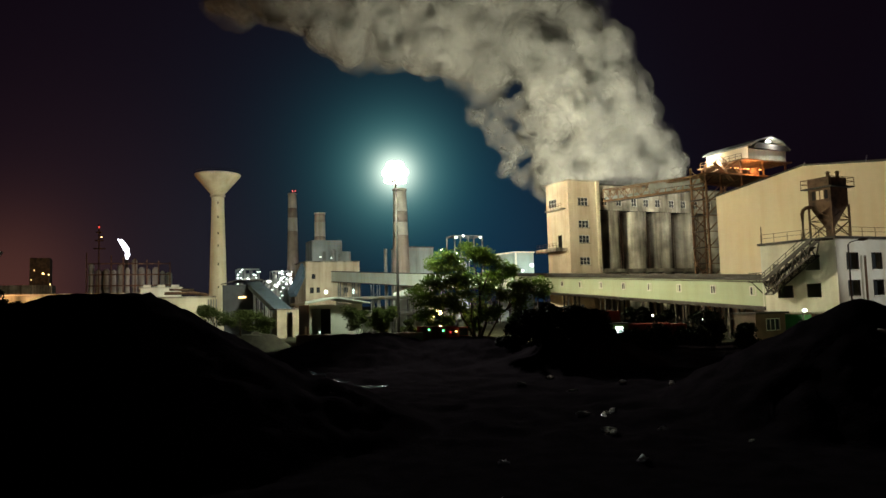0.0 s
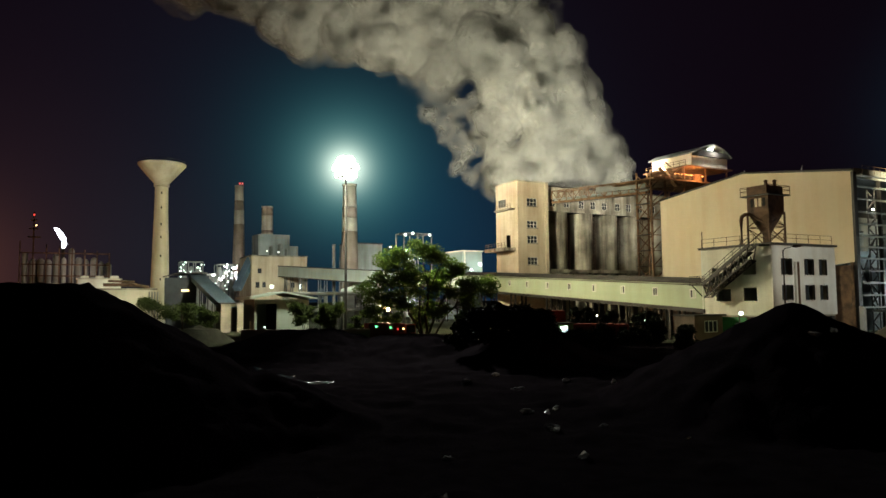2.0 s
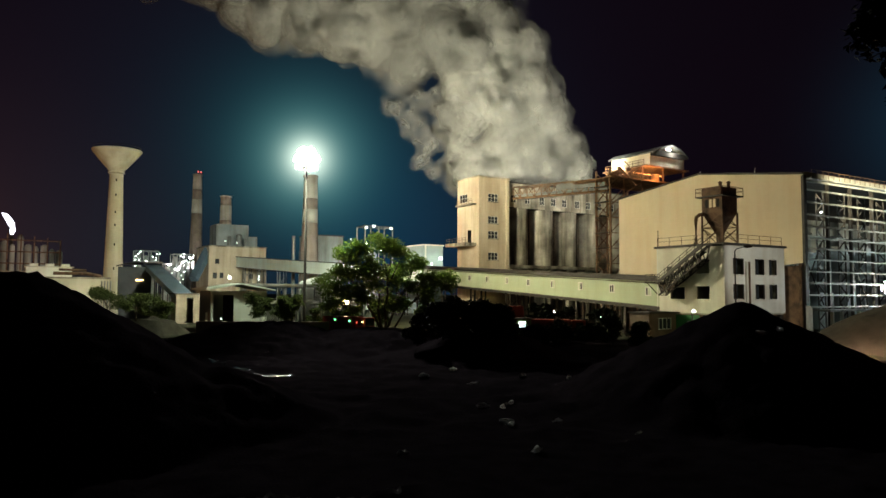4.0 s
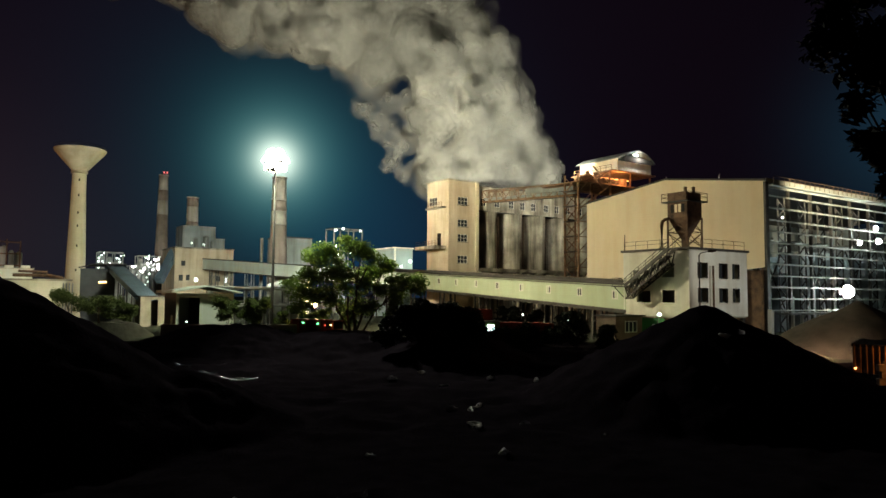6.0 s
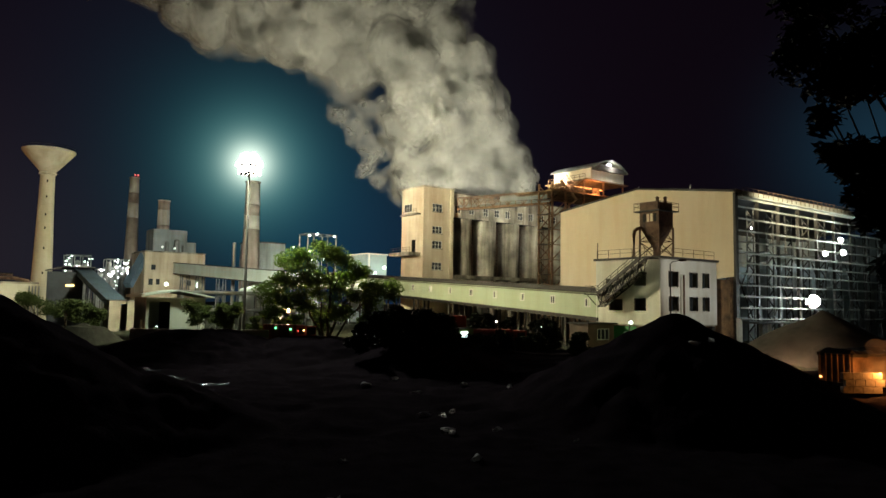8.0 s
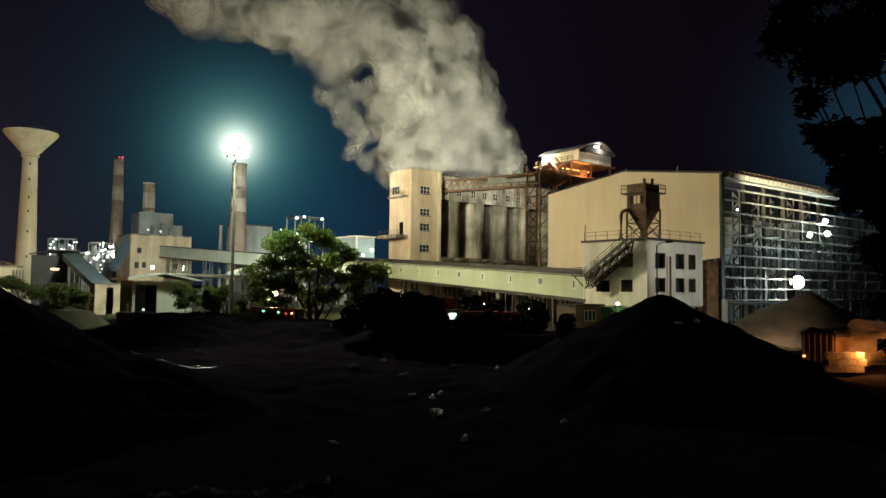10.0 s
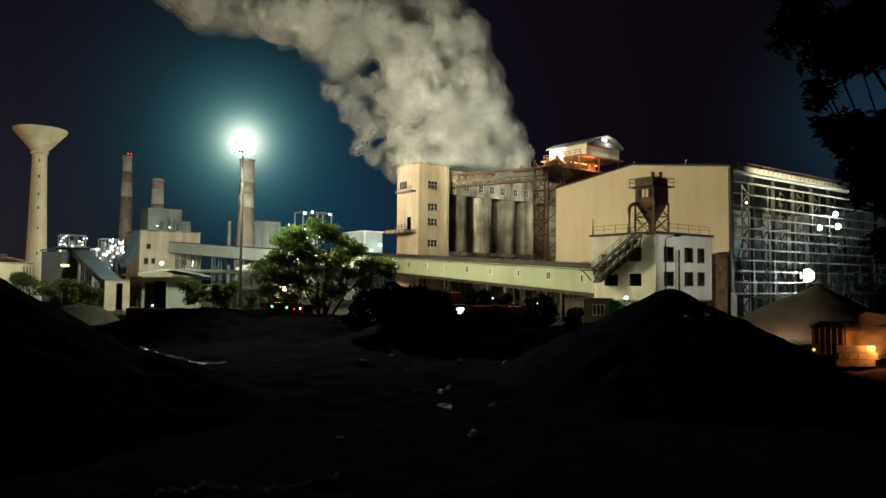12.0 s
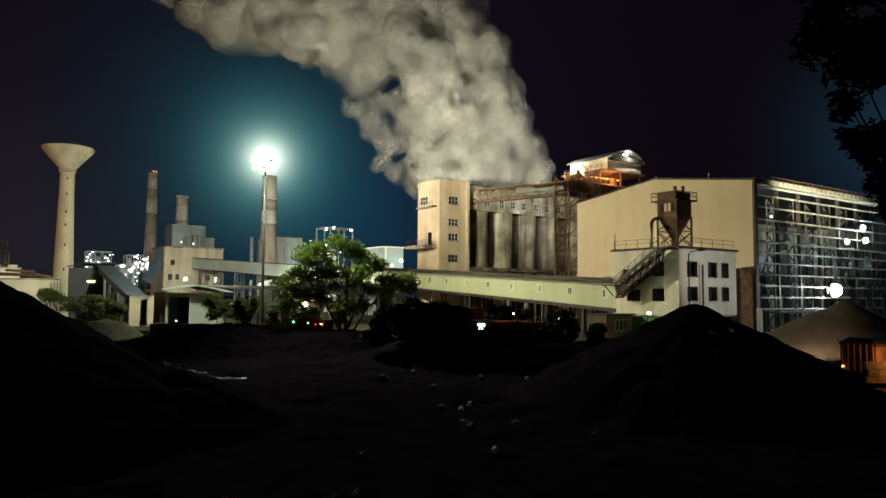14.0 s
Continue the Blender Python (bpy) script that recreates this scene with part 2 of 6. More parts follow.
def box(bm, x0, x1, y0, y1, z0, z1):
    v = [bm.verts.new(p) for p in ((x0, y0, z0), (x1, y0, z0), (x1, y1, z0), (x0, y1, z0), (x0, y0, z1), (x1, y0, z1), (x1, y1, z1), (x0, y1, z1))]
    for f in ((0, 3, 2, 1), (4, 5, 6, 7), (0, 1, 5, 4), (1, 2, 6, 5), (2, 3, 7, 6), (3, 0, 4, 7)):
        bm.faces.new([v[i] for i in f])
    return bm


def boxes(*sizes):
    bm = bmesh.new()
    for s in sizes:
        box(bm, *s)
    return bm


def bar(bm, a, b, w=0.1, h=None):
    """A square bar from a to b."""
    a, b = Vector(a), Vector(b)
    h = h or w
    d = (b - a).normalized()
    side = d.cross(Vector((0, 0, 1)))
    side = Vector((1, 0, 0)) if side.length < 1e-4 else side.normalized()
    up = side.cross(d).normalized()
    ring = [(-1, -1), (1, -1), (1, 1), (-1, 1)]
    v = [bm.verts.new(p + side * (i * w / 2) + up * (j * h / 2)) for p in (a, b) for i, j in ring]
    for f in ((3, 2, 1, 0), (4, 5, 6, 7), (0, 1, 5, 4), (1, 2, 6, 5), (2, 3, 7, 6), (3, 0, 4, 7)):
        bm.faces.new([v[i] for i in f])
    return bm


def bars(pairs, w=0.1):
    bm = bmesh.new()
    for a, b in pairs:
        bar(bm, a, b, w)
    return bm


def turned(bm, x, y, profile, n=32, cap=True):
    """A surface of revolution about the upright through x, y; profile: (radius, z) from below upwards."""
    rings = [[bm.verts.new((x + r * math.cos(2 * math.pi * i / n), y + r * math.sin(2 * math.pi * i / n), z)) for i in range(n)] for r, z in profile]
    for lo, hi in zip(rings, rings[1:]):
        for i in range(n):
            bm.faces.new((lo[i], lo[(i + 1) % n], hi[(i + 1) % n], hi[i]))
    if cap:
        bm.faces.new(rings[0][::-1])
        bm.faces.new(rings[-1])
    return bm


def tube(bm, points, r, n=8):
    """A round pipe along points."""
    pts = [Vector(p) for p in points]
    rings = []
    for i, p in enumerate(pts):
        d = (pts[min(i + 1, len(pts) - 1)] - pts[max(i - 1, 0)]).normalized()
        a = d.cross(Vector((0, 0, 1)))
        a = Vector((1, 0, 0)) if a.length < 1e-3 else a.normalized()
        b = a.cross(d)
        rr = r[i] if isinstance(r, (list, tuple)) else r
        rings.append([bm.verts.new(p + (a * math.cos(2 * math.pi * k / n) + b * math.sin(2 * math.pi * k / n)) * rr) for k in range(n)])
    for lo, hi in zip(rings, rings[1:]):
        for k in range(n):
            bm.faces.new((lo[k], lo[(k + 1) % n], hi[(k + 1) % n], hi[k]))
    bm.faces.new(rings[0][::-1])
    bm.faces.new(rings[-1])
    return bm


def prism(bm, outline, axis, lo, hi):
    """A flat outline, of (u, z) points, drawn out along x or y from lo to hi."""
    def at(u, z, w):
        return (w, u, z) if axis == "x" else (u, w, z)
    a = [bm.verts.new(at(u, z, lo)) for u, z in outline]
    b = [bm.verts.new(at(u, z, hi)) for u, z in outline]
    n = len(a)
    bm.faces.new(a[::-1])
    bm.faces.new(b)
    for i in range(n):
        bm.faces.new((a[i], a[(i + 1) % n], b[(i + 1) % n], b[i]))
    return bm


def window(parent, wall, u, z, w, h, at, cols=2, rows=2, frame_mat=None, pane_mat=None, deep=0.12, name="window"):
    """A window set on a wall that faces -x (wall 'x', at its x, u along y) or -y (wall 'y', at its y, u along x)."""
    frame_mat, pane_mat = frame_mat or WHITE, pane_mat or PANE

    def b(bm, u0, u1, z0, z1, d0, d1):
        return box(bm, at - d1, at - d0, u0, u1, z0, z1) if wall == "x" else box(bm, u0, u1, at - d1, at - d0, z0, z1)
    f = bmesh.new()
    t = 0.07
    for u0, u1, z0, z1 in ((u, u + t, z, z + h), (u + w - t, u + w, z, z + h), (u + t, u + w - t, z, z + t), (u + t, u + w - t, z + h - t, z + h)):
        b(f, u0, u1, z0, z1, -0.02, deep)
    for i in range(1, cols):
        c = u + w * i / cols
        b(f, c - 0.035, c + 0.035, z + t, z + h - t, -0.02, deep - 0.03)
    for j in range(1, rows):
        c = z + h * j / rows
        b(f, u + t, u + w - t, c - 0.035, c + 0.035, -0.02, deep - 0.05)
    frame_ob = part(name, f, frame_mat, parent)
    for i in range(cols):
        for j in range(rows):
            p = bmesh.new()
            b(p, u + t + (w - 2 * t) * i / cols + 0.03, u + t + (w - 2 * t) * (i + 1) / cols - 0.03, z + t + (h - 2 * t) * j / rows + 0.02, z + t + (h - 2 * t) * (j + 1) / rows - 0.02, 0.005, 0.03)
            part("pane", p, pane_mat, frame_ob)
    return frame_ob


def railing(posts, height=1.1, w=0.06):
    """Posts and two rails along a line of points."""
    bm = bmesh.new()
    for p in posts:
        bar(bm, p, (p[0], p[1], p[2] + height), w)
    for a, b in zip(posts, posts[1:]):
        for k in (0.55, 1.0):
            bar(bm, (a[0], a[1], a[2] + height * k), (b[0], b[1], b[2] + height * k), w)
    return bm


def steps_along(a, b, n):
    return [tuple(a[k] + (b[k] - a[k]) * i / n for k in range(3)) for i in range(n + 1)]

# ---- ground and heaps ----


def heap_height(x, y):
    """Height of the ground and of the coal heaps at a place."""
    p = Vector((x, y, 0))
    far = math.hypot(x, y)
    if far > 420:
        return 1.2
    k = min(1.0, max(0.0, (far - 35) / 45))
    z = 1.2 * k * k * (3 - 2 * k) + 0.3 * noise.fractal(p * 0.06, 1.0, 2.0, 4)
    near = max(0.0, 1 - math.hypot(x, y) / 260)
    z += near * 0.4 * noise.fractal(p * 0.33, 0.8, 2.0, 5)
    lump = 0.3 * noise.fractal(p * 0.55 + Vector((3, 1, 0)), 0.8, 2.0, 5)
    top = 0.0
    for cx, cy, tall, flat, slope, sx, sy, turn in HEAPS:
        dx, dy = x - cx, y - cy
        c, s = math.cos(turn), math.sin(turn)
        u, v = (dx * c + dy * s) / sx, (-dx * s + dy * c) / sy
        r = math.hypot(u, v)
        h = tall - max(0.0, r - flat) * slope - 0.12 * math.exp(-2 * r)
        top = max(top, h + lump * min(1.0, max(0.0, h)))
    return max(z, top)


HEAPS = [
    (43.2, 30.2, 7.15, 0.2, 0.56, 1.0, 1.15, 0.0),
    (50.4, 26.9, 3.2, 1.2, 0.62, 1.0, 1.0, 0.0),
    (-0.5, 46.4, 8.5, 2.2, 0.60, 1.0, 1.0, 0.0),
    (-2.6, 47.6, 8.6, 1.6, 0.6, 1.0, 1.0, 0.0),
    (-8.5, 49.5, 8.0, 4.5, 0.55, 1.0, 1.0, 0.0),
    (9.0, 44.0, 2.9, 3.0, 0.42, 1.0, 1.0, 0.0),
    (38.0, 76.0, 3.1, 5.0, 0.3, 1.0, 1.0, 0.0),
    (26.0, 82.0, 3.9, 4.0, 0.3, 1.0, 1.0, 0.0),
    (43.0, 60.5, 4.0, 1.6, 0.4, 1.0, 1.0, 0.0),
]


def graded(lo, hi, step, outer):
    inner = [lo + step * i for i in range(int((hi - lo) / step) + 1)]
    return [lo - d for d in reversed(outer)] + inner + [inner[-1] + d for d in outer]


def ground_sheet():
    far = (2, 5, 10, 18, 30, 50, 80, 130, 200, 320, 600, 1200, 2400)
    xs, ys = graded(-30, 100, 0.5, far), graded(2, 112, 0.5, far)
    nx, ny = len(xs), len(ys)
    me = bpy.data.meshes.new("ground")
    me.from_pydata([(x, y, heap_height(x, y)) for y in ys for x in xs], [], [(j * nx + i, j * nx + i + 1, (j + 1) * nx + i + 1, (j + 1) * nx + i) for j in range(ny - 1) for i in range(nx - 1)])
    me.materials.append(COAL)
    me.materials.append(YARD)
    for p in me.polygons:
        p.use_smooth = True
        c = p.center
        edge = 97 + 4 * noise.noise(Vector((c.x * 0.1, c.y * 0.1, 0)))
        p.material_index = 0 if c.y + 0.35 * c.x < edge + 12 and c.x < 72 and c.y > -60 else 1
    ob = new("ground", me)
    BASE[ob] = Vector((0, 0, 0))
    return ob


tagged(ground_sheet(), "black coal yard with high heaps beside a dusty works yard", "ground", kind="structure")



def pierced(wall, t0, t1, u0, u1, z0, z1, holes):
    """A wall from t0 to t1 in thickness with rectangular openings (u0, u1, z0, z1) that go through it."""
    us = sorted({u0, u1, *(h[0] for h in holes), *(h[1] for h in holes)})
    zs = sorted({z0, z1, *(h[2] for h in holes), *(h[3] for h in holes)})
    bm = bmesh.new()
    for ua, ub in zip(us, us[1:]):
        run = None
        for za, zb in zip(zs, zs[1:]):
            open_here = any(h[0] <= ua < h[1] and h[2] <= za < h[3] for h in holes)
            if not open_here:
                run = (run[0] if run else za, zb)
            if run and (open_here or zb == z1):
                box(bm, *((t0, t1, ua, ub) if wall == "x" else (ua, ub, t0, t1)), *run)
                run = None
    return bm


# ---- white transfer house on columns ----
WX, WY = 78.83, 57.68
house = thing("transfer_house", (WX, WY, 0), "white sheet-clad transfer house raised on columns", "building")
SIDE_HOLES = [(60.0, 62.05, 10.3, 12.25), (60.0, 62.05, 6.9, 8.6), (64.0, 66.4, 6.9, 8.5), (66.0, 67.0, 9.3, 11.4)]
FRONT_HOLES = [(u0, u1, z0, z1) for u0, u1 in ((80.6, 82.8), (85.3, 87.25), (88.4, 90.05)) for z0, z1 in ((6.95, 8.9), (10.2, 12.3))]
part("wall", pierced("x", WX, WX + 0.2, WY + 0.2, WY + 10.9, 5.0, 14.0, SIDE_HOLES), WHITE_Y, house, "stained corrugated side wall")
part("wall", pierced("y", WY, WY + 0.2, WX, WX + 13.1, 5.0, 14.0, FRONT_HOLES), WHITE, house)
part("partition", boxes((WX + 0.6, WX + 12.5, WY + 2.2, WY + 2.4, 5.1, 13.9)), WHITE_Y, house)
part("floor_slab", boxes((WX + 0.2, WX + 12.9, WY + 0.2, WY + 2.2, 9.3, 9.6)), CONCRETE, house)
for u0, u1, z0, z1 in FRONT_HOLES:
    fr = part("window", boxes((u0, u0 + 0.1, WY - 0.06, WY + 0.14, z0, z1), (u1 - 0.1, u1, WY - 0.06, WY + 0.14, z0, z1), (u0 + 0.1, u1 - 0.1, WY - 0.06, WY + 0.14, z1 - 0.1, z1)), STEEL, house)
    part("window_sill", boxes((u0 - 0.1, u1 + 0.1, WY - 0.15, WY - 0.003, z0 - 0.1, z0)), WHITE, fr)
    part("pane", boxes((u0 + 0.1, (u0 + u1) / 2, WY + 0.16, WY + 0.18, z0, z1 - 0.1)), PANE, fr)
part("wall", boxes((WX + 12.9, WX + 13.1, WY + 0.2, WY + 10.9, 5.0, 14.0)), WHITE_Y, house)
part("wall", boxes((WX, WX + 13.1, WY + 10.9, WY + 11.1, 5.0, 14.0)), WHITE, house)
part("floor_slab", boxes((WX + 0.2, WX + 12.9, WY + 0.2, WY + 10.9, 4.8, 5.1)), CONCRETE, house)
part("roof", boxes((WX - 0.35, WX + 13.3, WY - 0.3, WY + 11.3, 14.0, 14.28)), ROOFING, house, "dark overhanging roof edge")
for cx in (WX + 0.4, WX + 6.5, WX + 12.5):
    for cy in (WY + 0.5, WY + 10.4):
        part("column", boxes((cx - 0.25, cx + 0.25, cy - 0.25, cy + 0.25, -0.6, 4.8)), STEEL, house)

# ---- hall ----
HX, HY = 101.73, 60.69
hall = thing("storage_hall", (HX, HY, 0), "large cream-clad storage hall with an open girt-framed side", "building")
gable = [(HY, 12.4), (HY + 37.4, 9.0), (HY + 37.4, 25.95), (HY + 18.6, 28.3), (HY, 25.75)]
part("gable_wall", prism(bmesh.new(), gable, "x", HX, HX + 0.3), CREAM, hall, "cream sheet gable wall")
part("roof", prism(bmesh.new(), [(HY - 0.2, 25.8), (HY + 18.6, 28.34), (HY + 37.6, 25.98), (HY + 37.6, 26.25), (HY + 18.6, 28.6), (HY - 0.2, 26.05)], "x", HX - 0.15, HX + 92), ROOFING, hall)
part("rear_wall", boxes((HX + 0.3, HX + 92, HY + 37.1, HY + 37.4, -0.5, 25.9)), PANEL, hall)
part("end_wall", boxes((HX + 91.7, HX + 92, HY + 0.3, HY + 37.1, -0.5, 25.9)), PANEL, hall)

# ---- silo block ----
SX, SY = 93.6, 134.6
silo = thing("silo_block", (SX, SY, 0), "stained concrete grain silos with a rendered stair tower", "building")
STAIR_FRONT = [(96.3, 99.2, z0, z1) for z0, z1 in ((29.3, 31.2), (24.1, 25.8), (20.5, 22.3), (15.4, 17.2))]
STAIR_SIDE = [(137.6, 139.6, 19.6, 22.6), (139.4, 142.8, 29.4, 31.4)]
part("wall", pierced("y", SY, SY + 0.3, SX, SX + 8.8, -0.5, 35.0, STAIR_FRONT), RENDER, silo, "beige rendered stair tower wall, streaked with soot")
part("wall", pierced("x", SX, SX + 0.3, SY + 0.3, SY + 9.1, -0.5, 35.0, STAIR_SIDE), RENDER, silo)
part("wall", boxes((SX + 8.5, SX + 8.8, SY + 0.3, SY + 9.1, -0.5, 35.0)), RENDER, silo)
part("wall", boxes((SX + 0.3, SX + 8.5, SY + 8.8, SY + 9.1, -0.5, 35.0)), RENDER, silo)
# near-black box paints the unlit stairwell behind the windows
part("unlit_stair_fill", boxes((SX + 1.2, SX + 8.5, SY + 1.2, SY + 8.8, -0.5, 34.4)), DARK, silo)
part("roof", boxes((SX - 0.25, SX + 9.0, SY - 0.25, SY + 9.3, 35.0, 35.3)), CONCRETE, silo)
part("buttress", boxes((SX - 0.12, SX + 1.1, SY - 0.25, SY, 3, 35.0)), RENDER, silo, "projecting corner pilaster")
part("buttress", boxes((SX + 7.9, SX + 8.8, SY - 0.3, SY, 3, 35.0)), RENDER, silo)
for u0, u1, z0, z1 in STAIR_FRONT:
    window(silo, "y", u0, z0, u1 - u0, z1 - z0, SY + 0.14, 3, 2, WHITE)
    part("window_sill", boxes((u0 - 0.15, u1 + 0.15, SY - 0.2, SY - 0.003, z0 - 0.18, z0)), CONCRETE, silo)
window(silo, "x", 139.4, 29.4, 3.4, 2.0, SX + 0.14, 3, 2, WHITE)
part("balcony", boxes((SX - 3.2, SX, SY + 0.9, SY + 9.6, 18.6, 19.4)), CONCRETE, silo, "dark concrete balcony slab")
part("balcony", boxes((SX - 1.3, SX, SY + 1.0, SY + 8.0, 28.4, 28.75)), CONCRETE, silo)
part("balcony_rail", railing([(SX - 3.0, SY + 1.0 + i * 1.4, 19.4) for i in range(7)], 1.1, 0.07), RUST, silo)
part("balcony_rail", railing([(SX - 1.2, SY + 1.1 + i * 1.1, 28.75) for i in range(7)], 1.0, 0.06), RUST, silo)
TOP_X = [103.6, 107.9, 112.5, 116.2, 119.9, 124.3, 128.1, 132.1, 136.6, 140.8]
part("top_storey", pierced("y", SY + 0.6, SY + 0.9, SX + 8.8, SX + 62, 28.5, 34.4, [(u, u + 1.6, 29.6, 31.5) for u in TOP_X]), SILO, silo, "grey concrete conveyor storey over the silos")
# near-black filling paints the unlit storey behind its windows
part("unlit_storey_fill", boxes((SX + 8.8, SX + 62, SY + 1.9, SY + 9.1, 28.5, 34.4)), DARK, silo)
part("roof", boxes((SX + 8.8, SX + 62.3, SY + 0.3, SY + 9.4, 34.4, 34.7)), ROOFING, silo)
for u in TOP_X:
    window(silo, "y", u, 29.6, 1.6, 1.9, SY + 0.74, 2, 2, WHITE)
for cx in (107.6, 115.7, 123.8, 131.9, 140.0, 148.1):
    part("silo", turned(bmesh.new(), cx, SY + 3.9, [(2.95, -0.5), (2.95, 28.5)], 36, False), SILO, silo, smooth=True)
    part("ladder", bars([((cx + 1.2 + d, SY + 0.72, 14), (cx + 1.2 + d, SY + 0.72, 28)) for d in (0, 0.6)] + [((cx + 1.2, SY + 0.72, 14 + k), (cx + 1.8, SY + 0.72, 14 + k)) for k in range(0, 14)], 0.07), RUST, silo)
# near-black sheet paints the shade in the gaps between silos
part("dark_gap_backing", boxes((SX + 8.8, SX + 62, SY + 8.0, SY + 8.8, -0.5, 28.5)), DARK, silo)
part("base_slab", boxes((SX + 8.8, SX + 62, SY - 0.6, SY + 8.0, 13.6, 14.4)), CONCRETE, silo)
for i in range(9):
    part("hopper_leg", boxes((SX + 9.4 + 6 * i, SX + 10.3 + 6 * i, SY - 0.4, SY + 0.5, -0.5, 13.6)), CONCRETE, silo)

# ---- inclined galleries ----


def gallery(name, a, b, height, width, label, sheet):
    """A sheet-clad conveyor gallery from a to b, given along the upper edge of its camera-side wall."""
    a, b = Vector(a), Vector(b)
    d = (b - a)
    flat = Vector((d.x, d.y, 0)).normalized()
    side = Vector((flat.y, -flat.x, 0))
    ob = thing(name, (a.x, a.y, 0), label, "conveyor gallery")

    def slab(p, s0, s1, z0, z1, nm, m, lab=""):
        bm = bmesh.new()
        vs = []
        for q in (a, b):
            for s, z in ((s0, z0), (s1, z0), (s1, z1), (s0, z1)):
                vs.append(bm.verts.new(q + side * s + Vector((0, 0, z))))
        for f in ((3, 2, 1, 0), (4, 5, 6, 7), (0, 1, 5, 4), (1, 2, 6, 5), (2, 3, 7, 6), (3, 0, 4, 7)):
            bm.faces.new([vs[i] for i in f])
        return part(nm, bm, m, ob, lab)
    slab(ob, 0.0, 0.12, -height, -0.15, "side_wall", sheet)
    slab(ob, width - 0.12, width, -height, -0.15, "side_wall", sheet)
    slab(ob, -0.25, width + 0.25, -0.15, 0.12, "roof", ROOFING, "dark sheet roof with a projecting eave")
    slab(ob, 0.0, width, -height - 0.3, -height, "floor_deck", STEEL)
    return ob, a, d, flat, side


gal_a, ga, gd, gflat, gside = gallery("conveyor_gallery", (78.8, 68.4, 9.45), (95.9, 190.0, 15.65), 3.65, 3.2, "long cream sheet-clad conveyor gallery climbing on steel trestles", GALLERY)
gal_b, gb, gbd, gbflat, gbside = gallery("conveyor_gallery", (95.9, 190.0, 15.65), (80.5, 291.0, 22.1), 4.2, 3.2, "pale conveyor gallery running on to the boiler house", GREY_SHEET)

# ---- water tower ----
TX, TY = 21.0, 178.0
tower = thing("water_tower", (TX, TY, 0), "pale concrete water tower with a flared conical tank", "water tower")
part("shaft", turned(bmesh.new(), TX, TY, [(2.35, -0.5), (2.08, 11), (1.75, 23), (1.56, 30), (1.47, 35.6)], 40), TOWER, tower, smooth=True)
part("tank", turned(bmesh.new(), TX, TY, [(1.55, 35.3), (1.75, 35.7), (2.3, 36.3), (4.2, 38.5), (5.2, 39.7), (5.45, 40.1), (5.45, 40.4), (5.1, 40.5), (0.6, 41.1)], 48), TOWER, tower, smooth=True)

# ---- mast ----
mast = thing("floodlight_mast", (MAST[0], MAST[1], 0), "tall steel floodlight mast with a lit lamp crown", "light mast")
part("pole", turned(bmesh.new(), *MAST, [(0.27, -0.5), (0.25, 2), (0.13, 29.6)], 16), ROOFING, mast, smooth=True)

# ---- chimneys ----


def chimney(x, y, top, r0, r1, bands, label, foot=-0.5):
    ob = thing("chimney", (x, y, foot), label, "chimney", "works chimneys")
    zs = [foot] + [z for z, _ in bands] + [top]
    mats = [BRICK] + [m for _, m in bands]
    for z0, z1, m in zip(zs, zs[1:], mats):
        ra, rb = (r0 + (r1 - r0) * (z - foot) / (top - foot) for z in (z0, z1))
        part("shaft", turned(bmesh.new(), x, y, [(ra, z0), (rb, z1)], 28), m, ob, smooth=True)
    part("rim", turned(bmesh.new(), x, y, [(r1 + 0.25, top), (r1 + 0.25, top + 0.6), (r1 - 0.5, top + 0.6)], 28), CHALK, ob)
    return ob


chimney(78.8, 357, 65.0, 3.6, 2.1, [(46, CHALK), (53, BRICK), (58, CHALK)], "slim brick chimney with white bands and red beacons")
chimney(80.1, 307.5, 48.6, 2.5, 2.3, [(38.5, CHALK), (45, BRICK)], "short banded chimney on the boiler house roof", 36.2)
chimney(94.4, 244.5, 50.0, 3.6, 2.5, [(33, CHALK), (38, BRICK), (42, CHALK)], "stout banded chimney behind the floodlight mast")

# ---- steam ----
# each puff: metres to the left of the foot, metres above it, radius, metres behind
PLUME = [
    (5.5, 3.9, 5.5), (14.1, 4.7, 7.1), (23.6, 4.7, 7.8), (33.0, 3.1, 6.3), (9.4, 10.7, 6.6), (18.1, 10.7, 8.6), (27.5, 10.2, 7.8), (36.1, 7.1, 5.7),
    (15.7, 19.6, 8.8), (25.1, 18.1, 8.6), (19.6, 28.3, 9.1), (29.0, 26.7, 10.2), (36.9, 18.1, 6.3), (26.7, 36.1, 11.8), (37.7, 29.8, 9.4), (29.8, 44.7,
    10.2), (40.8, 40.8, 13.3), (53.4, 34.5, 8.2), (48.7, 48.7, 14.1), (62.8, 37.7, 8.2), (59.7, 47.1, 12.6), (72.2, 42.4, 10.4), (83.2, 44.7, 8.6), (94.2,
    46.3, 8.2), (72.2, 55.0, 14.1), (87.9, 56.5, 13.3), (102.0, 50.2, 6.9), (37.7, 56.5, 14.1), (56.5, 64.4, 18.8), (78.5, 72.2, 23.6), (103.6, 67.5,
    17.3), (31.4, 61.2, 10.4), (125.6, 83.2, 23.6), (102.0, 92.6, 28.3), (40.0, 11.8, 4.4), (44.7, 16.5, 3.8), (41.1, 6.0, 3.8), (39.6, 1.3, 3.8), (43.6,
    20.7, 3.8), (118.0, 60.0, 9.0), (111.0, 57.0, 8.0), (128.0, 64.0, 10.0),
]
bpy.data.materials.new("steam")
STEAM = bpy.data.materials["steam"]
STEAM.use_nodes = True
sn, sl = STEAM.node_tree.nodes, STEAM.node_tree.links
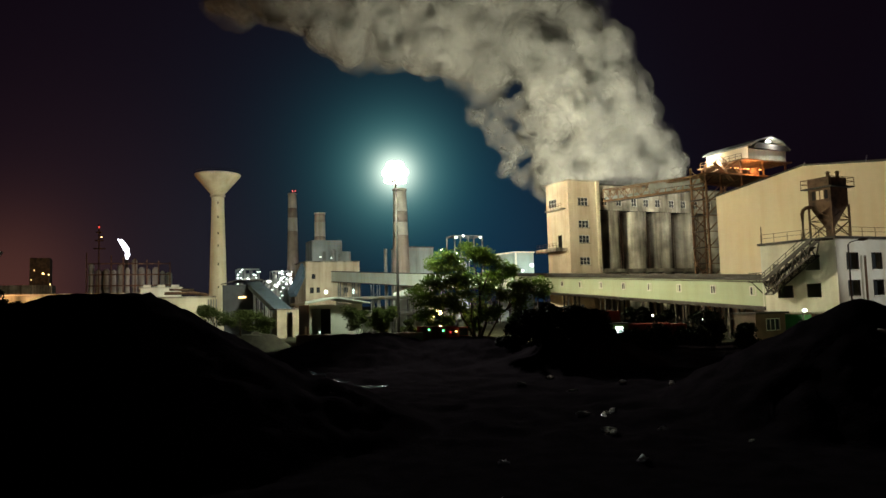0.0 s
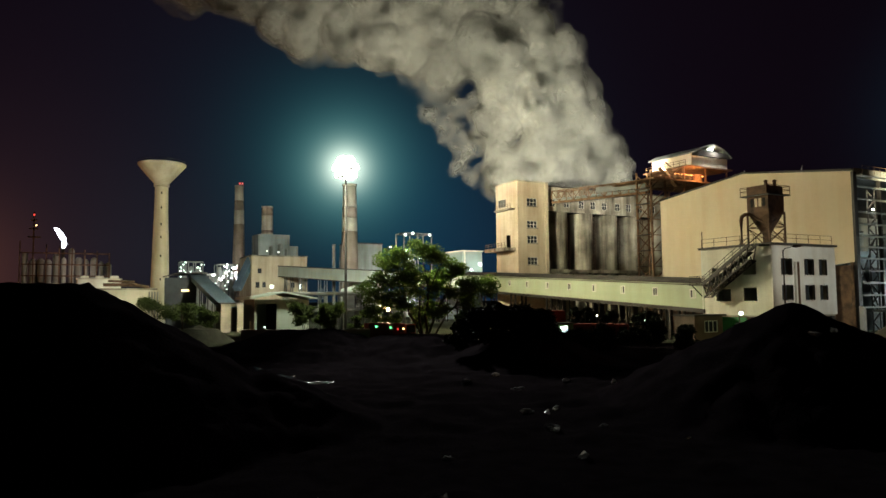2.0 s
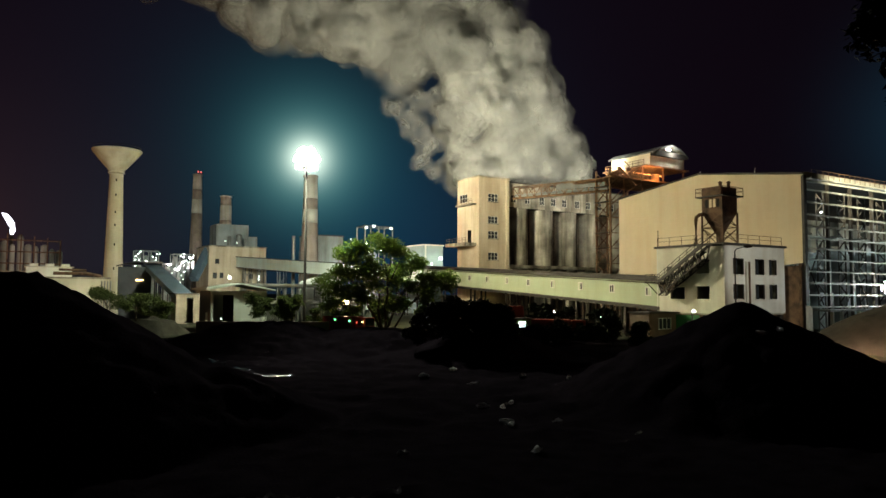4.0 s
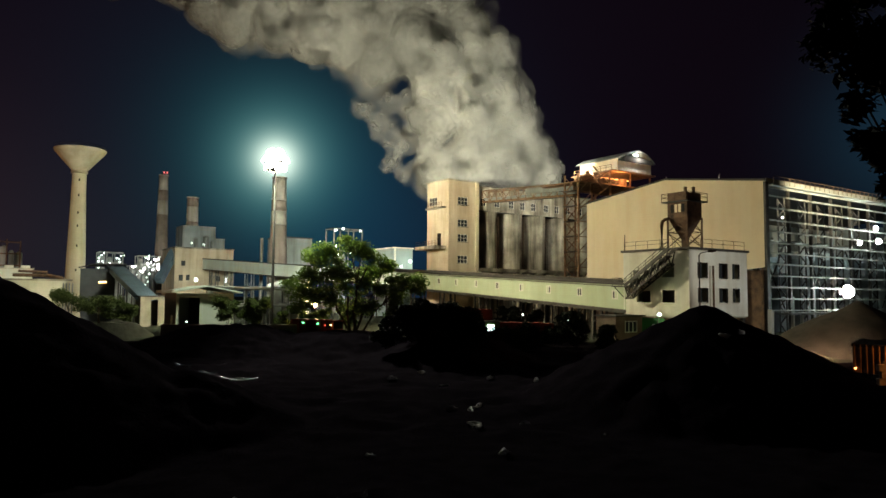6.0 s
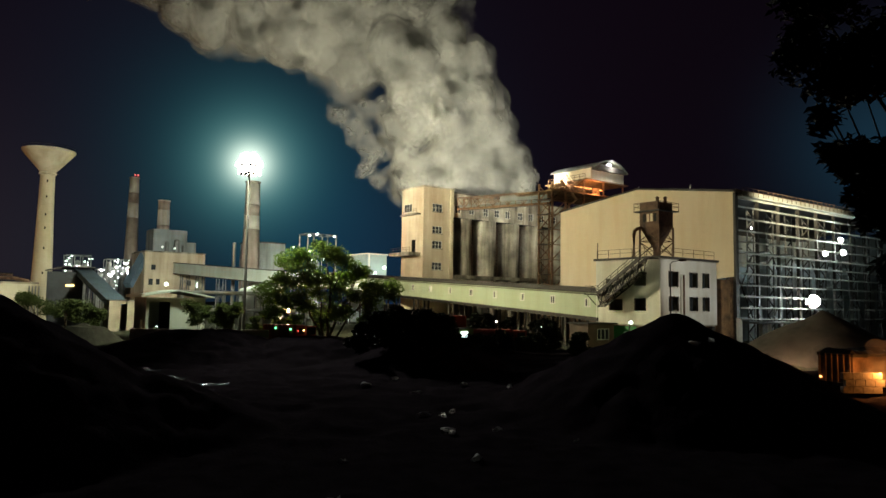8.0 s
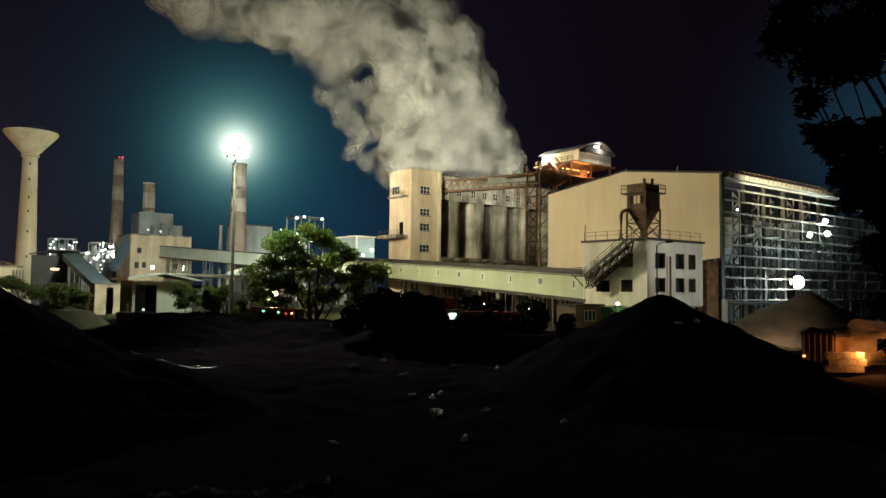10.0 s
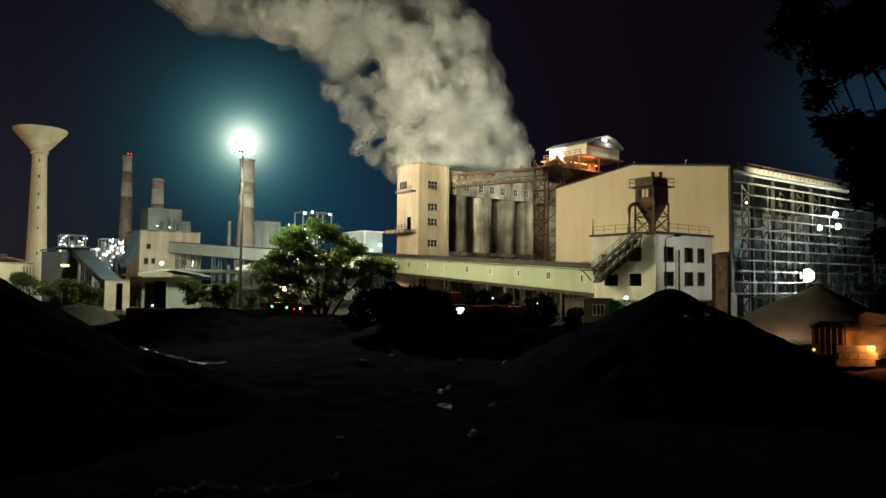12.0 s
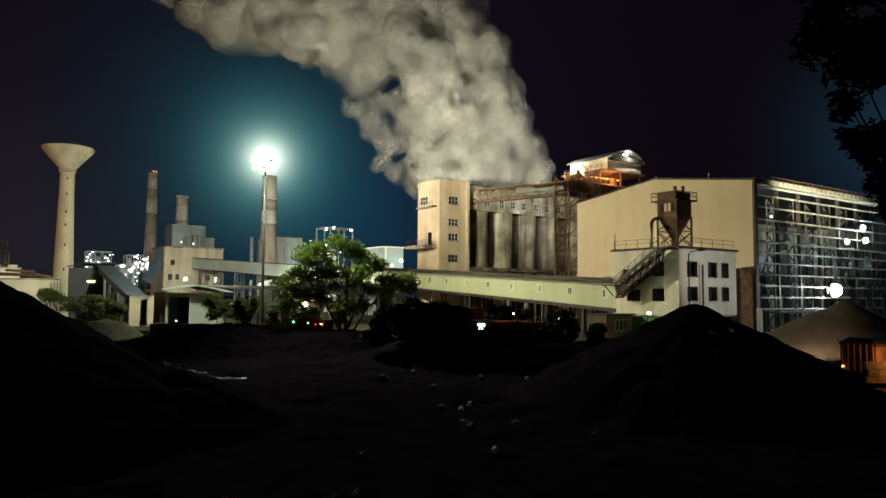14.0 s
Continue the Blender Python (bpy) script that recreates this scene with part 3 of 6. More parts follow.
sb = sn["Principled BSDF"]
sb.inputs["Base Color"].default_value = (0.90, 0.90, 0.87, 1)
sb.inputs["Subsurface Weight"].default_value = 1.0
sb.inputs["Subsurface Radius"].default_value = (1.0, 1.0, 0.95)
sb.inputs["Subsurface Scale"].default_value = 6.0
sb.inputs["Roughness"].default_value = 1.0
sb.inputs["Specular IOR Level"].default_value = 0.0
st_tr = sn.new("ShaderNodeBsdfTranslucent")
st_tr.inputs["Color"].default_value = (0.80, 0.80, 0.78, 1)
st_mix = sn.new("ShaderNodeMixShader")
st_mix.inputs["Fac"].default_value = 0.4
sl.new(sb.outputs["BSDF"], st_mix.inputs[1])
sl.new(st_tr.outputs["BSDF"], st_mix.inputs[2])
sl.new(st_mix.outputs["Shader"], sn["Material Output"].inputs["Surface"])


def roughened(ob, name, layers, smooth):
    """Swells a surface with cloud noise at several sizes, then softens it."""
    for size, strength in layers:
        tex = bpy.data.textures.new(name + "_billow", "CLOUDS")
        tex.noise_scale, tex.noise_depth = size, 4
        d = ob.modifiers.new("billow", "DISPLACE")
        d.texture, d.strength, d.mid_level, d.texture_coords = tex, strength, 0.5, "GLOBAL"
    sm = ob.modifiers.new("soften", "SMOOTH")
    sm.factor, sm.iterations = 0.5, smooth


def steam_plume(puffs, name, grow, voxel, layers, material, label, smooth=5, swell=0.0, seed=7):
    """Steam as one billowing surface: swollen balls fused together and roughened at several scales."""
    rng = random.Random(seed)
    bm = bmesh.new()
    for x, y, z, r in puffs:
        n = max(4, int(r * 0.7))
        bmesh.ops.create_icosphere(bm, subdivisions=2, radius=r * 0.86 * grow, matrix=Matrix.Translation((x, y, z)))
        for _ in range(n):
            d = Vector((rng.gauss(0, 1), rng.gauss(0, 1), rng.gauss(0, 1))).normalized() * r * rng.uniform(0.6, 0.95) * grow
            bmesh.ops.create_icosphere(bm, subdivisions=2, radius=r * rng.uniform(0.22, 0.42) * grow, matrix=Matrix.Translation(Vector((x, y, z)) + d))
    ob = solo(name, bm, material, label, "steam", puffs[0][:3], True, "stuff")
    m = ob.modifiers.new("fuse", "REMESH")
    m.mode, m.voxel_size, m.use_smooth_shade = "VOXEL", voxel, True
    melt = ob.modifiers.new("melt", "SMOOTH")
    melt.factor, melt.iterations = 0.5, 14
    if swell:
        w = ob.modifiers.new("swell", "DISPLACE")
        w.strength, w.mid_level = swell, 0.0
    roughened(ob, name, layers, smooth)
    return ob


def plume_at(along, across, r, deep=0.0):
    """A puff of the plume: metres to the left and up of its foot, in the plane that it drifts in."""
    return (141.9 - along * 0.861 + deep * 0.509, 144.7 + along * 0.509 + deep * 0.861, 38.2 + across, r)


PUFFS = [plume_at(*p) for p in PLUME]


def veil(name, base, low, high, thickest, scale):
    """Thin steam or dust: lit like the dense part, ragged and half clear."""
    m = base.copy()
    m.name = name
    vn, vl = m.node_tree.nodes, m.node_tree.links
    vn["Principled BSDF"].inputs["Subsurface Weight"].default_value = 0.0
    tc, no, ra = vn.new("ShaderNodeTexCoord"), vn.new("ShaderNodeTexNoise"), vn.new("ShaderNodeValToRGB")
    no.inputs["Scale"].default_value, no.inputs["Detail"].default_value, no.inputs["Roughness"].default_value = scale, 8, 0.62
    ra.color_ramp.elements[0].position, ra.color_ramp.elements[0].color = low, (0, 0, 0, 1)
    ra.color_ramp.elements[1].position, ra.color_ramp.elements[1].color = high, (thickest, thickest, thickest, 1)
    clear, mix = vn.new("ShaderNodeBsdfTransparent"), vn.new("ShaderNodeMixShader")
    body = vn["Material Output"].inputs["Surface"].links[0].from_socket
    vl.new(tc.outputs["Object"], no.inputs["Vector"])
    vl.new(no.outputs["Fac"], ra.inputs["Fac"])
    vl.new(ra.outputs["Color"], mix.inputs["Fac"])
    vl.new(clear.outputs["BSDF"], mix.inputs[1])
    vl.new(body, mix.inputs[2])
    vl.new(mix.outputs["Shader"], vn["Material Output"].inputs["Surface"])
    return m


BILLOWS = ((15.0, 6.0), (5.5, 3.4), (2.0, 1.0))
steam_plume(PUFFS, "steam_plume", 0.88, 1.0, BILLOWS, STEAM, "billowing pale steam plume rising behind the silos", 6, -0.8)
# the steam thins outwards through ever more ragged and clearer layers
for layer, (swell, thick, rough) in enumerate(((-0.3, 0.50, 1.0), (0.1, 0.44, 1.0), (0.5, 0.38, 1.1), (0.9, 0.32, 1.2), (1.4, 0.26, 1.5), (2.1, 0.22, 2.0))):
    steam_plume(PUFFS, "steam_haze", 0.88, 1.0, tuple((a * (1 + 0.04 * layer), b * rough) for a, b in BILLOWS), veil("thin_steam", STEAM, 0.30 + 0.02 * layer, 0.62, thick, 0.11), "thin outer layer of the pale steam plume", 4, swell)

WISPS = [plume_at(*p) for p in ((47.1, 11.5, 4.2), (50.5, 15.5, 4.0), (54.0, 19.0, 4.2), (51.5, 24.0, 3.8), (57.5, 22.5, 3.6), (46.0, 3.5, 3.0), (50.5, 7.0, 2.8), (46.0, 24.0, 4.0))]
for swell, thick in ((-0.6, 0.42), (0.4, 0.30), (1.4, 0.2)):
    steam_plume(WISPS, "steam_wisps", 0.9, 0.8, ((5.0, 6.5), (2.2, 3.4), (1.1, 1.2)), veil("ragged_steam", STEAM, 0.38, 0.66, thick, 0.22), "ragged wisps of steam torn off the plume", 3, swell, 12)

# ---- transfer house: roof hopper, stair, rails ----
hopper = thing("dust_hopper", (82.4, 60.9, 14.28), "rusty steel dust hopper on lattice legs", "hopper")
HC = (82.4, 60.9)
part("body", boxes((HC[0] - 1.6, HC[0] + 1.6, HC[1] - 1.6, HC[1] + 1.6, 18.6, 20.7)), RUST, hopper)
cone = bmesh.new()
bmesh.ops.create_cone(cone, cap_ends=True, segments=4, radius1=0.35, radius2=2.26, depth=3.2, matrix=pose(HC[0], HC[1], 17.0, 0, 0, 45))
part("cone", cone, RUST, hopper, "tapering hopper bottom")
part("spout", turned(bmesh.new(), *HC, [(0.28, 14.4), (0.28, 15.5)], 12), RUST, hopper)
part("deck", boxes((HC[0] - 2.2, HC[0] + 2.2, HC[1] - 2.2, HC[1] + 2.2, 20.72, 20.86)), STEEL, hopper)
part("head_box", boxes((HC[0] - 1.7, HC[0] + 1.6, HC[1] - 1.5, HC[1] + 1.5, 20.87, 22.0)), RUST, hopper)
for dx, dy, h in ((-1.5, -1.3, 22.7), (0.4, -1.2, 22.9), (1.3, 1.2, 22.6)):
    part("vent", turned(bmesh.new(), HC[0] + dx, HC[1] + dy, [(0.22, 22.0), (0.22, h - 0.2), (0.34, h - 0.2), (0.1, h)], 10), RUST, hopper)
ring = [(-2.15, -2.15), (0, -2.15), (2.15, -2.15), (2.15, 0), (2.15, 2.15), (0, 2.15), (-2.15, 2.15), (-2.15, 0), (-2.15, -2.15)]
part("railing", railing([(HC[0] + a, HC[1] + b, 20.86) for a, b in ring], 1.1, 0.06), RUST, hopper)
legs = [(-1.6, -1.6), (1.6, -1.6), (1.6, 1.6), (-1.6, 1.6)]
for a, b in legs:
    part("leg", bars([((HC[0] + a, HC[1] + b, 14.29), (HC[0] + a, HC[1] + b, 18.6))], 0.2), RUST, hopper)
for (a, b), (c, d) in zip(legs, legs[1:] + legs[:1]):
    pa, pb = Vector((HC[0] + a, HC[1] + b, 0)), Vector((HC[0] + c, HC[1] + d, 0))
    up = lambda p, z: (p.x, p.y, z)
    part("brace", bars([(up(pa, 14.5), up(pb, 16.5)), (up(pb, 14.5), up(pa, 16.5)), (up(pa, 16.6), up(pb, 16.6)), (up(pa, 16.7), up(pb, 18.5)), (up(pb, 16.7), up(pa, 18.5))], 0.09), RUST, hopper)
for k in range(4):
    part("window", boxes((HC[0] - 1.64, HC[0] - 1.602, HC[1] - 1.2 + k * 0.6, HC[1] - 0.8 + k * 0.6, 19.3, 20.4)), CREAM if k in (1, 2) else DARK, hopper)
dp = tube(bmesh.new(), [(80.0, 62.9, 14.3), (80.0, 62.9, 17.6), (80.05, 62.8, 18.1), (80.3, 62.5, 18.4), (80.8, 62.2, 18.5)], 0.24, 12)
part("duct", dp, RUST, hopper, "rust-brown dust pipe with a bent top", True)

stair = thing("steel_stair", (78.3, 66.0, 9.2), "dark steel outside stair with landing and open treads", "stair")
SA, SB = Vector((78.0, 66.6, 9.2)), Vector((78.0, 59.2, 14.0))
for off in (0.0, -1.5):
    part("stringer", bar(bmesh.new(), SA + Vector((off, 0, 0)), SB + Vector((off, 0, 0)), 0.09, 0.42), STEEL, stair)
    low = Vector((off, 0, -1.9))
    part("lower_chord", bar(bmesh.new(), SA.lerp(SB, 0.02) + low, SA.lerp(SB, 0.98) + low, 0.12, 0.2), STEEL, stair)
    part("lattice", bars([(SA.lerp(SB, k / 12) + low * (k % 2) + Vector((off, 0, 0)) * (1 - k % 2), SA.lerp(SB, (k + 1) / 12) + low * ((k + 1) % 2) + Vector((off, 0, 0)) * (k % 2)) for k in range(12)], 0.12), STEEL, stair)
    part("handrail", bars([(SA + Vector((off, 0, 1.0)), SB + Vector((off, 0, 1.0))), (SA + Vector((off, 0, 0.55)), SB + Vector((off, 0, 0.55)))] + [(SA.lerp(SB, k / 6) + Vector((off, 0, 0)), SA.lerp(SB, k / 6) + Vector((off, 0, 1.0))) for k in range(7)], 0.06), STEEL, stair)
for k in range(26):
    part("tread_plate", boxes((76.55, 77.95, SA.lerp(SB, (k + 0.5) / 26).y - 0.1, SA.lerp(SB, (k + 0.5) / 26).y + 0.1, SA.lerp(SB, (k + 0.5) / 26).z - 1.95, SA.lerp(SB, (k + 0.5) / 26).z - 1.85)), STEEL, stair)
    q = SA.lerp(SB, (k + 0.5) / 26)
    part("tread", boxes((q.x - 1.46, q.x - 0.04, q.y - 0.13, q.y + 0.13, q.z - 0.02, q.z + 0.02)), STEEL, stair)
part("soffit_plate", bar(bmesh.new(), SA + Vector((-0.55, 0.2, -0.35)), SB + Vector((-0.55, 0.4, -0.9)), 1.0, 0.05), STEEL, stair)
part("landing", boxes((76.7, 78.8, 66.5, 69.2, 9.05, 9.2)), STEEL, stair)
part("landing_rail", railing([(76.8, 66.6, 9.2), (76.8, 67.9, 9.2), (76.8, 69.1, 9.2), (78.7, 69.1, 9.2)], 1.1, 0.06), STEEL, stair)
for y in (67.0, 68.8):
    part("bracket", bar(bmesh.new(), (78.8, y, 7.6), (76.9, y, 9.05), 0.1), STEEL, stair)
part("top_landing", boxes((76.8, 78.8, 57.9, 59.3, 13.9, 14.0)), STEEL, stair)

roof_rail = thing("roof_railing", (WX, WY, 14.28), "thin steel railing round the transfer house roof", "railing")
part("rail", railing([(WX + 0.1, WY + 11.0 - i * 2.1, 14.28) for i in range(6)], 1.2, 0.05), RUST, roof_rail)
part("rail", railing([(WX + 0.2 + i * 2.5, WY + 0.1, 14.28) for i in range(6)], 1.2, 0.05), RUST, roof_rail)
part("antenna_pole", bars([((WX + 0.1, WY + 10.9, 14.28), (WX + 0.1, WY + 10.9, 16.6))], 0.07), STEEL, roof_rail)

pipe = thing("downpipe", (83.3, 57.4, 5.2), "dark rusty downpipe beside a pale cable duct on the white wall", "pipe")
part("pipe", tube(bmesh.new(), [(83.7, 57.45, 2.0), (83.7, 57.45, 11.9)], 0.16, 10), RUST, pipe)
part("duct", boxes((83.05, 83.35, 57.35, 57.62, 6.0, 11.9)), WHITE, pipe)

street = thing("street_lamp", (67.2, 47.8, 1.0), "dark unlit street lamp with a bent arm", "street lamp")
part("pole", turned(bmesh.new(), 67.2, 47.8, [(0.11, 0.5), (0.07, 12.3)], 10), STEEL, street)
part("arm", tube(bmesh.new(), [(67.2, 47.8, 12.2), (67.3, 47.65, 12.5), (68.0, 46.9, 12.75)], 0.05, 8), STEEL, street)
part("lamp_head", tube(bmesh.new(), [(67.8, 47.1, 12.68), (68.1, 46.8, 12.75), (68.4, 46.5, 12.72)], [0.1, 0.2, 0.08], 10), STEEL, street)

# ---- storage hall: open side ----
GIRTS = [23.55, 21.7, 19.75, 18.0, 16.2, 14.6, 12.9, 11.1, 9.3, 7.5, 5.7]
for z in GIRTS:
    part("girt", boxes((HX + 0.6, HX + 90, HY - 0.18, HY - 0.02, z - 0.13, z + 0.13)), GIRT, hall)
    part("girt_plate", boxes((HX + 0.6, HX + 90, HY - 0.5, HY - 0.19, z - 0.03, z + 0.02)), GIRT, hall)
for i in range(14):
    x = HX + 0.5 + i * 6.6
    part("column", bars([((x, HY + 0.25, -0.5), (x, HY + 0.25, 25.7))], 0.45), STEEL, hall)
    xi = x + 2.4
    pr = []
    for dy in (6.0, 7.2):
        pr.append(((xi, HY + dy, -0.5), (xi, HY + dy, 25)))
    for k in range(16):
        a, b = (6.0, 7.2) if k % 2 else (7.2, 6.0)
        pr.append(((xi, HY + a, k * 1.55), (xi, HY + b, (k + 1) * 1.55)))
    part("lattice_column", bars(pr, 0.18), ROOFING, hall)
    if i % 2 == 0:
        part("cross_brace", bars([((x, HY + 1.2, 6), (x + 6.6, HY + 1.2, 16)), ((x + 6.6, HY + 1.2, 6), (x, HY + 1.2, 16))], 0.16), STEEL, hall)
rng = random.Random(3)
for i in range(11):
    x = HX + 3 + i * 8.0
    part("duct_panel", boxes((x, x + rng.choice((3.2, 4.4, 5.0)), HY + 9.0, HY + 12.0, 10.6 + rng.choice((0, 0, 1.6)), 15.0)), PANEL, hall, "grey sheet-steel duct")
    part("bin", boxes((x + 1.0, x + 6.0, HY + 14, HY + 19, 1.0, rng.choice((8.0, 9.5, 17.0)))), PANEL, hall)
    for pa, pb in (((x, HY + 5.0, 9.6), (x + 8, HY + 5.0, 9.6)), ((x, HY + 5.0, 17.2), (x + 8, HY + 5.0, 17.2)), ((x, HY + 0.4, 16.9), (x, HY + 9, 16.9))):
        part("beam", bar(bmesh.new(), pa, pb, 0.24), GREY, hall)
part("eave_walkway", boxes((HX + 0.4, HX + 91, HY - 1.3, HY - 0.25, 25.0, 25.2)), GIRT, hall, "pale lit eave walkway")
part("eave_fascia", boxes((HX + 0.2, HX + 91, HY - 0.24, HY - 0.12, 24.7, 26.2)), GIRT, hall)
part("eave_railing", railing([(HX + 0.6 + i * 1.5, HY - 1.25, 25.2) for i in range(60)], 1.2, 0.06), RUST, hall)
part("edge_column", boxes((HX - 0.3, HX + 0.5, HY - 0.4, HY - 0.02, -0.5, 25.6)), STEEL, hall)
for cy in (HY + 0.6, HY + 4.0, HY + 9.0, HY + 18.0, HY + 27.0, HY + 36.0):
    part("column", boxes((HX + 0.4, HX + 0.9, cy, cy + 0.5, -0.5, 13.0)), RUST if cy < HY + 5 else STEEL, hall)
part("base_wall", boxes((HX + 1.4, HX + 1.7, HY + 1.2, HY + 37, -0.5, 12.0)), RUST, hall)
part("canopy", boxes((HX + 1.0, HX + 14, HY - 3.2, HY - 0.6, 5.1, 5.4)), GREY, hall)
for x in (HX + 2.0, HX + 4.6, HX + 9.4):
    part("canopy_post", boxes((x, x + 0.4, HY - 3.0, HY - 2.6, -0.2, 5.1)), WHITE, hall)
part("lean_to", prism(bmesh.new(), [(HX - 5.5, 0.5), (HX - 4.9, 0.5), (HX - 4.9, 5.6), (HX - 5.5, 6.0)], "y", HY - 4.0, HY - 3.4), WHITE, hall, "white sheet of a low lean-to")
for y0 in (HY + 8.0, HY + 18.6):
    part("roof_vent", bars([((HX + 0.1, y0, 26.8), (HX + 0.1, y0 - 0.3, 27.2 + (y0 - HY) * 0.09))], 0.14), GREY, hall)

# lamps on the hall side
# first lens is oversized, its disc standing in for glare
for x, y, z, r in ((121.0, 58.2, 8.8, 1.25), (134.7, 59.6, 20.2, 0.55), (129.1, 59.8, 17.4, 0.5), (136.0, 59.8, 18.0, 0.6), (112.0, 71.5, 17.8, 0.18), (105.5, 60.1, 20.2, 0.14)):
    fl = thing("floodlight", (x, y, z), "lit white floodlight bracketed to the hall side", "floodlight", "hall floodlights")
    part("housing", boxes((x - r, x + r, y + 0.02, y + 0.3, z - r * 0.7, z + r * 0.7)), STEEL, fl)
    ls = bmesh.new()
    bmesh.ops.create_uvsphere(ls, u_segments=16, v_segments=10, radius=r * 0.85, matrix=Matrix.Translation((x, y - 0.1, z)))
    part("lens", ls, LIT_WHITE, fl, smooth=True)
    part("bracket", bars([((x, y + 0.3, z), (x, 60.7 if y < 60.7 else y + 1.0, z))], 0.1), STEEL, fl)

# ---- head tower over the hall ----
head = thing("head_tower", (110, 104, 0), "rusty conveyor head tower with a lit sheet-clad cabin", "tower")
for x, y in ((105.6, 104.2), (109.6, 104.2), (105.6, 108.2), (109.6, 108.2)):
    part("tower_leg", bars([((x, y, -0.5), (x, y, 33.5))], 0.35), OXIDE, head)
for k in range(10):
    z = 1.0 + k * 3.2
    part("brace", bars([((105.6, 104.2, z), (109.6, 104.2, z + 3.2)), ((105.6, 108.2, z), (105.6, 104.2, z + 3.2)), ((105.6, 104.2, z), (105.6, 108.2, z + 3.2)), ((105.6, 104.2, z), (109.6, 104.2, z)), ((105.6, 104.2, z), (105.6, 108.2, z))], 0.16), OXIDE, head)
    if k > 2:
        part("platform", boxes((104.6, 105.6, 104.4, 107.8, z, z + 0.1)), STEEL, head)
for x in (114.5, 121.0, 127.6):
    for y in (103.6, 114.0):
        part("post", bars([((x, y, -0.5), (x, y, 35.0))], 0.32), OXIDE, head)
part("deck", boxes((105.0, 128.2, 102.8, 114.8, 31.6, 31.9)), OXIDE, head)
part("cabin_floor", boxes((114.2, 128.4, 102.6, 115.0, 34.8, 35.1)), OXIDE, head)
part("cabin_wall", boxes((116.6, 116.8, 103.3, 114.5, 35.1, 38.0)), CREAM, head, "cream sheet cabin wall")
part("cabin_wall", prism(bmesh.new(), [(116.8, 35.1), (127.6, 35.1), (127.6, 37.4), (122.4, 37.4), (116.8, 37.4)], "y", 103.3, 103.5), WHITE, head)
part("cabin_wall", boxes((127.4, 127.6, 103.5, 114.5, 35.1, 37.8)), WHITE, head)
part("cabin_wall", boxes((116.8, 127.4, 114.3, 114.5, 35.1, 38.0)), WHITE, head)
part("cabin_roof", prism(bmesh.new(), [(116.2, 37.75), (118.6, 38.95), (122.2, 39.9), (125.0, 39.1), (127.6, 37.4), (127.7, 37.6), (125.1, 39.35), (122.2, 40.15), (118.5, 39.2), (116.1, 38.0)], "y", 102.0, 115.2), GREY, head, "pale pitched sheet roof with a deep overhang")
part("valance", prism(bmesh.new(), [(117.0, 37.3), (127.4, 37.2), (126.6, 38.2), (118.0, 38.5)], "y", 102.1, 102.2), ROOFING, head)
part("railing", railing([(105.2 + i * 1.5, 102.9, 31.9) for i in range(8)], 1.1, 0.08), OXIDE, head)
part("railing", railing([(114.4, 103.0 + i * 1.6, 35.1) for i in range(8)], 1.1, 0.08), OXIDE, head)
part("chute", prism(bmesh.new(), [(107.8, 34.0), (108.3, 34.4), (113.1, 30.8), (112.6, 30.35)], "y", 103.4, 104.4), OXIDE, head, "rusty sloping chute")
part("diagonal", bars([((105.6, 104.0, 26), (114.5, 103.6, 31.6)), ((109.6, 104.0, 31.9), (114.5, 103.6, 35)), ((109.6, 104.0, 35.5), (114.5, 103.6, 31.9)), ((106, 104.0, 31.6), (114.5, 103.6, 34.8))], 0.22), OXIDE, head)
part("gable_lamp", boxes((121.6, 122.8, 102.9, 103.1, 39.0, 39.2)), LIT_WHITE, head)
part("strip_light", boxes((117.5, 126.5, 108.8, 109.0, 34.4, 34.55)), LIT_ORANGE, head)
part("floodlight", boxes((111.2, 111.9, 106.6, 107.2, 34.5, 34.8)), LIT_WHITE, head)
part("roller", turned(bmesh.new(), 119.5, 104.5, [(0.9, 32.0), (0.9, 33.6)], 16), OXIDE, head)

# ---- truss walkway from the silos to the head tower ----
truss = thing("truss_conveyor", (102.4, 133.0, 30.2), "rusty lattice truss conveyor bridge with sheet sides", "conveyor bridge")
TA, TB = Vector((102.4, 132.8, 30.25)), Vector((108.4, 108.4, 29.7))
tn = Vector((TB.y - TA.y, TA.x - TB.x, 0)).normalized()
tn = -tn if tn.x > 0 else tn
for s in (0.0, 2.2):
    o = -tn * s
    for z in (0.0, 2.6):
        part("chord", bar(bmesh.new(), TA + o + Vector((0, 0, z)), TB + o + Vector((0, 0, z)), 0.26), OXIDE, truss)
    for k in range(12):
        a, b = TA.lerp(TB, k / 12) + o, TA.lerp(TB, (k + 1) / 12) + o
        part("web", bars([(a, b + Vector((0, 0, 2.6))) if k % 2 else (a + Vector((0, 0, 2.6)), b), (a, a + Vector((0, 0, 2.6)))], 0.14), OXIDE, truss)
part("deck", bar(bmesh.new(), TA - tn * 1.1 + Vector((0, 0, -0.12)), TB - tn * 1.1 + Vector((0, 0, -0.12)), 2.3, 0.12), STEEL, truss)
part("belt_cover", bar(bmesh.new(), TA - tn * 1.1 + Vector((0, 0, 0.7)), TB - tn * 1.1 + Vector((0, 0, 0.7)), 1.1, 0.5), PANEL, truss)
part("edge_girder", bar(bmesh.new(), TA + tn * 0.14 + Vector((0, 0, -0.1)), TB + tn * 0.14 + Vector((0, 0, -0.1)), 0.1, 0.5), OXIDE, truss)
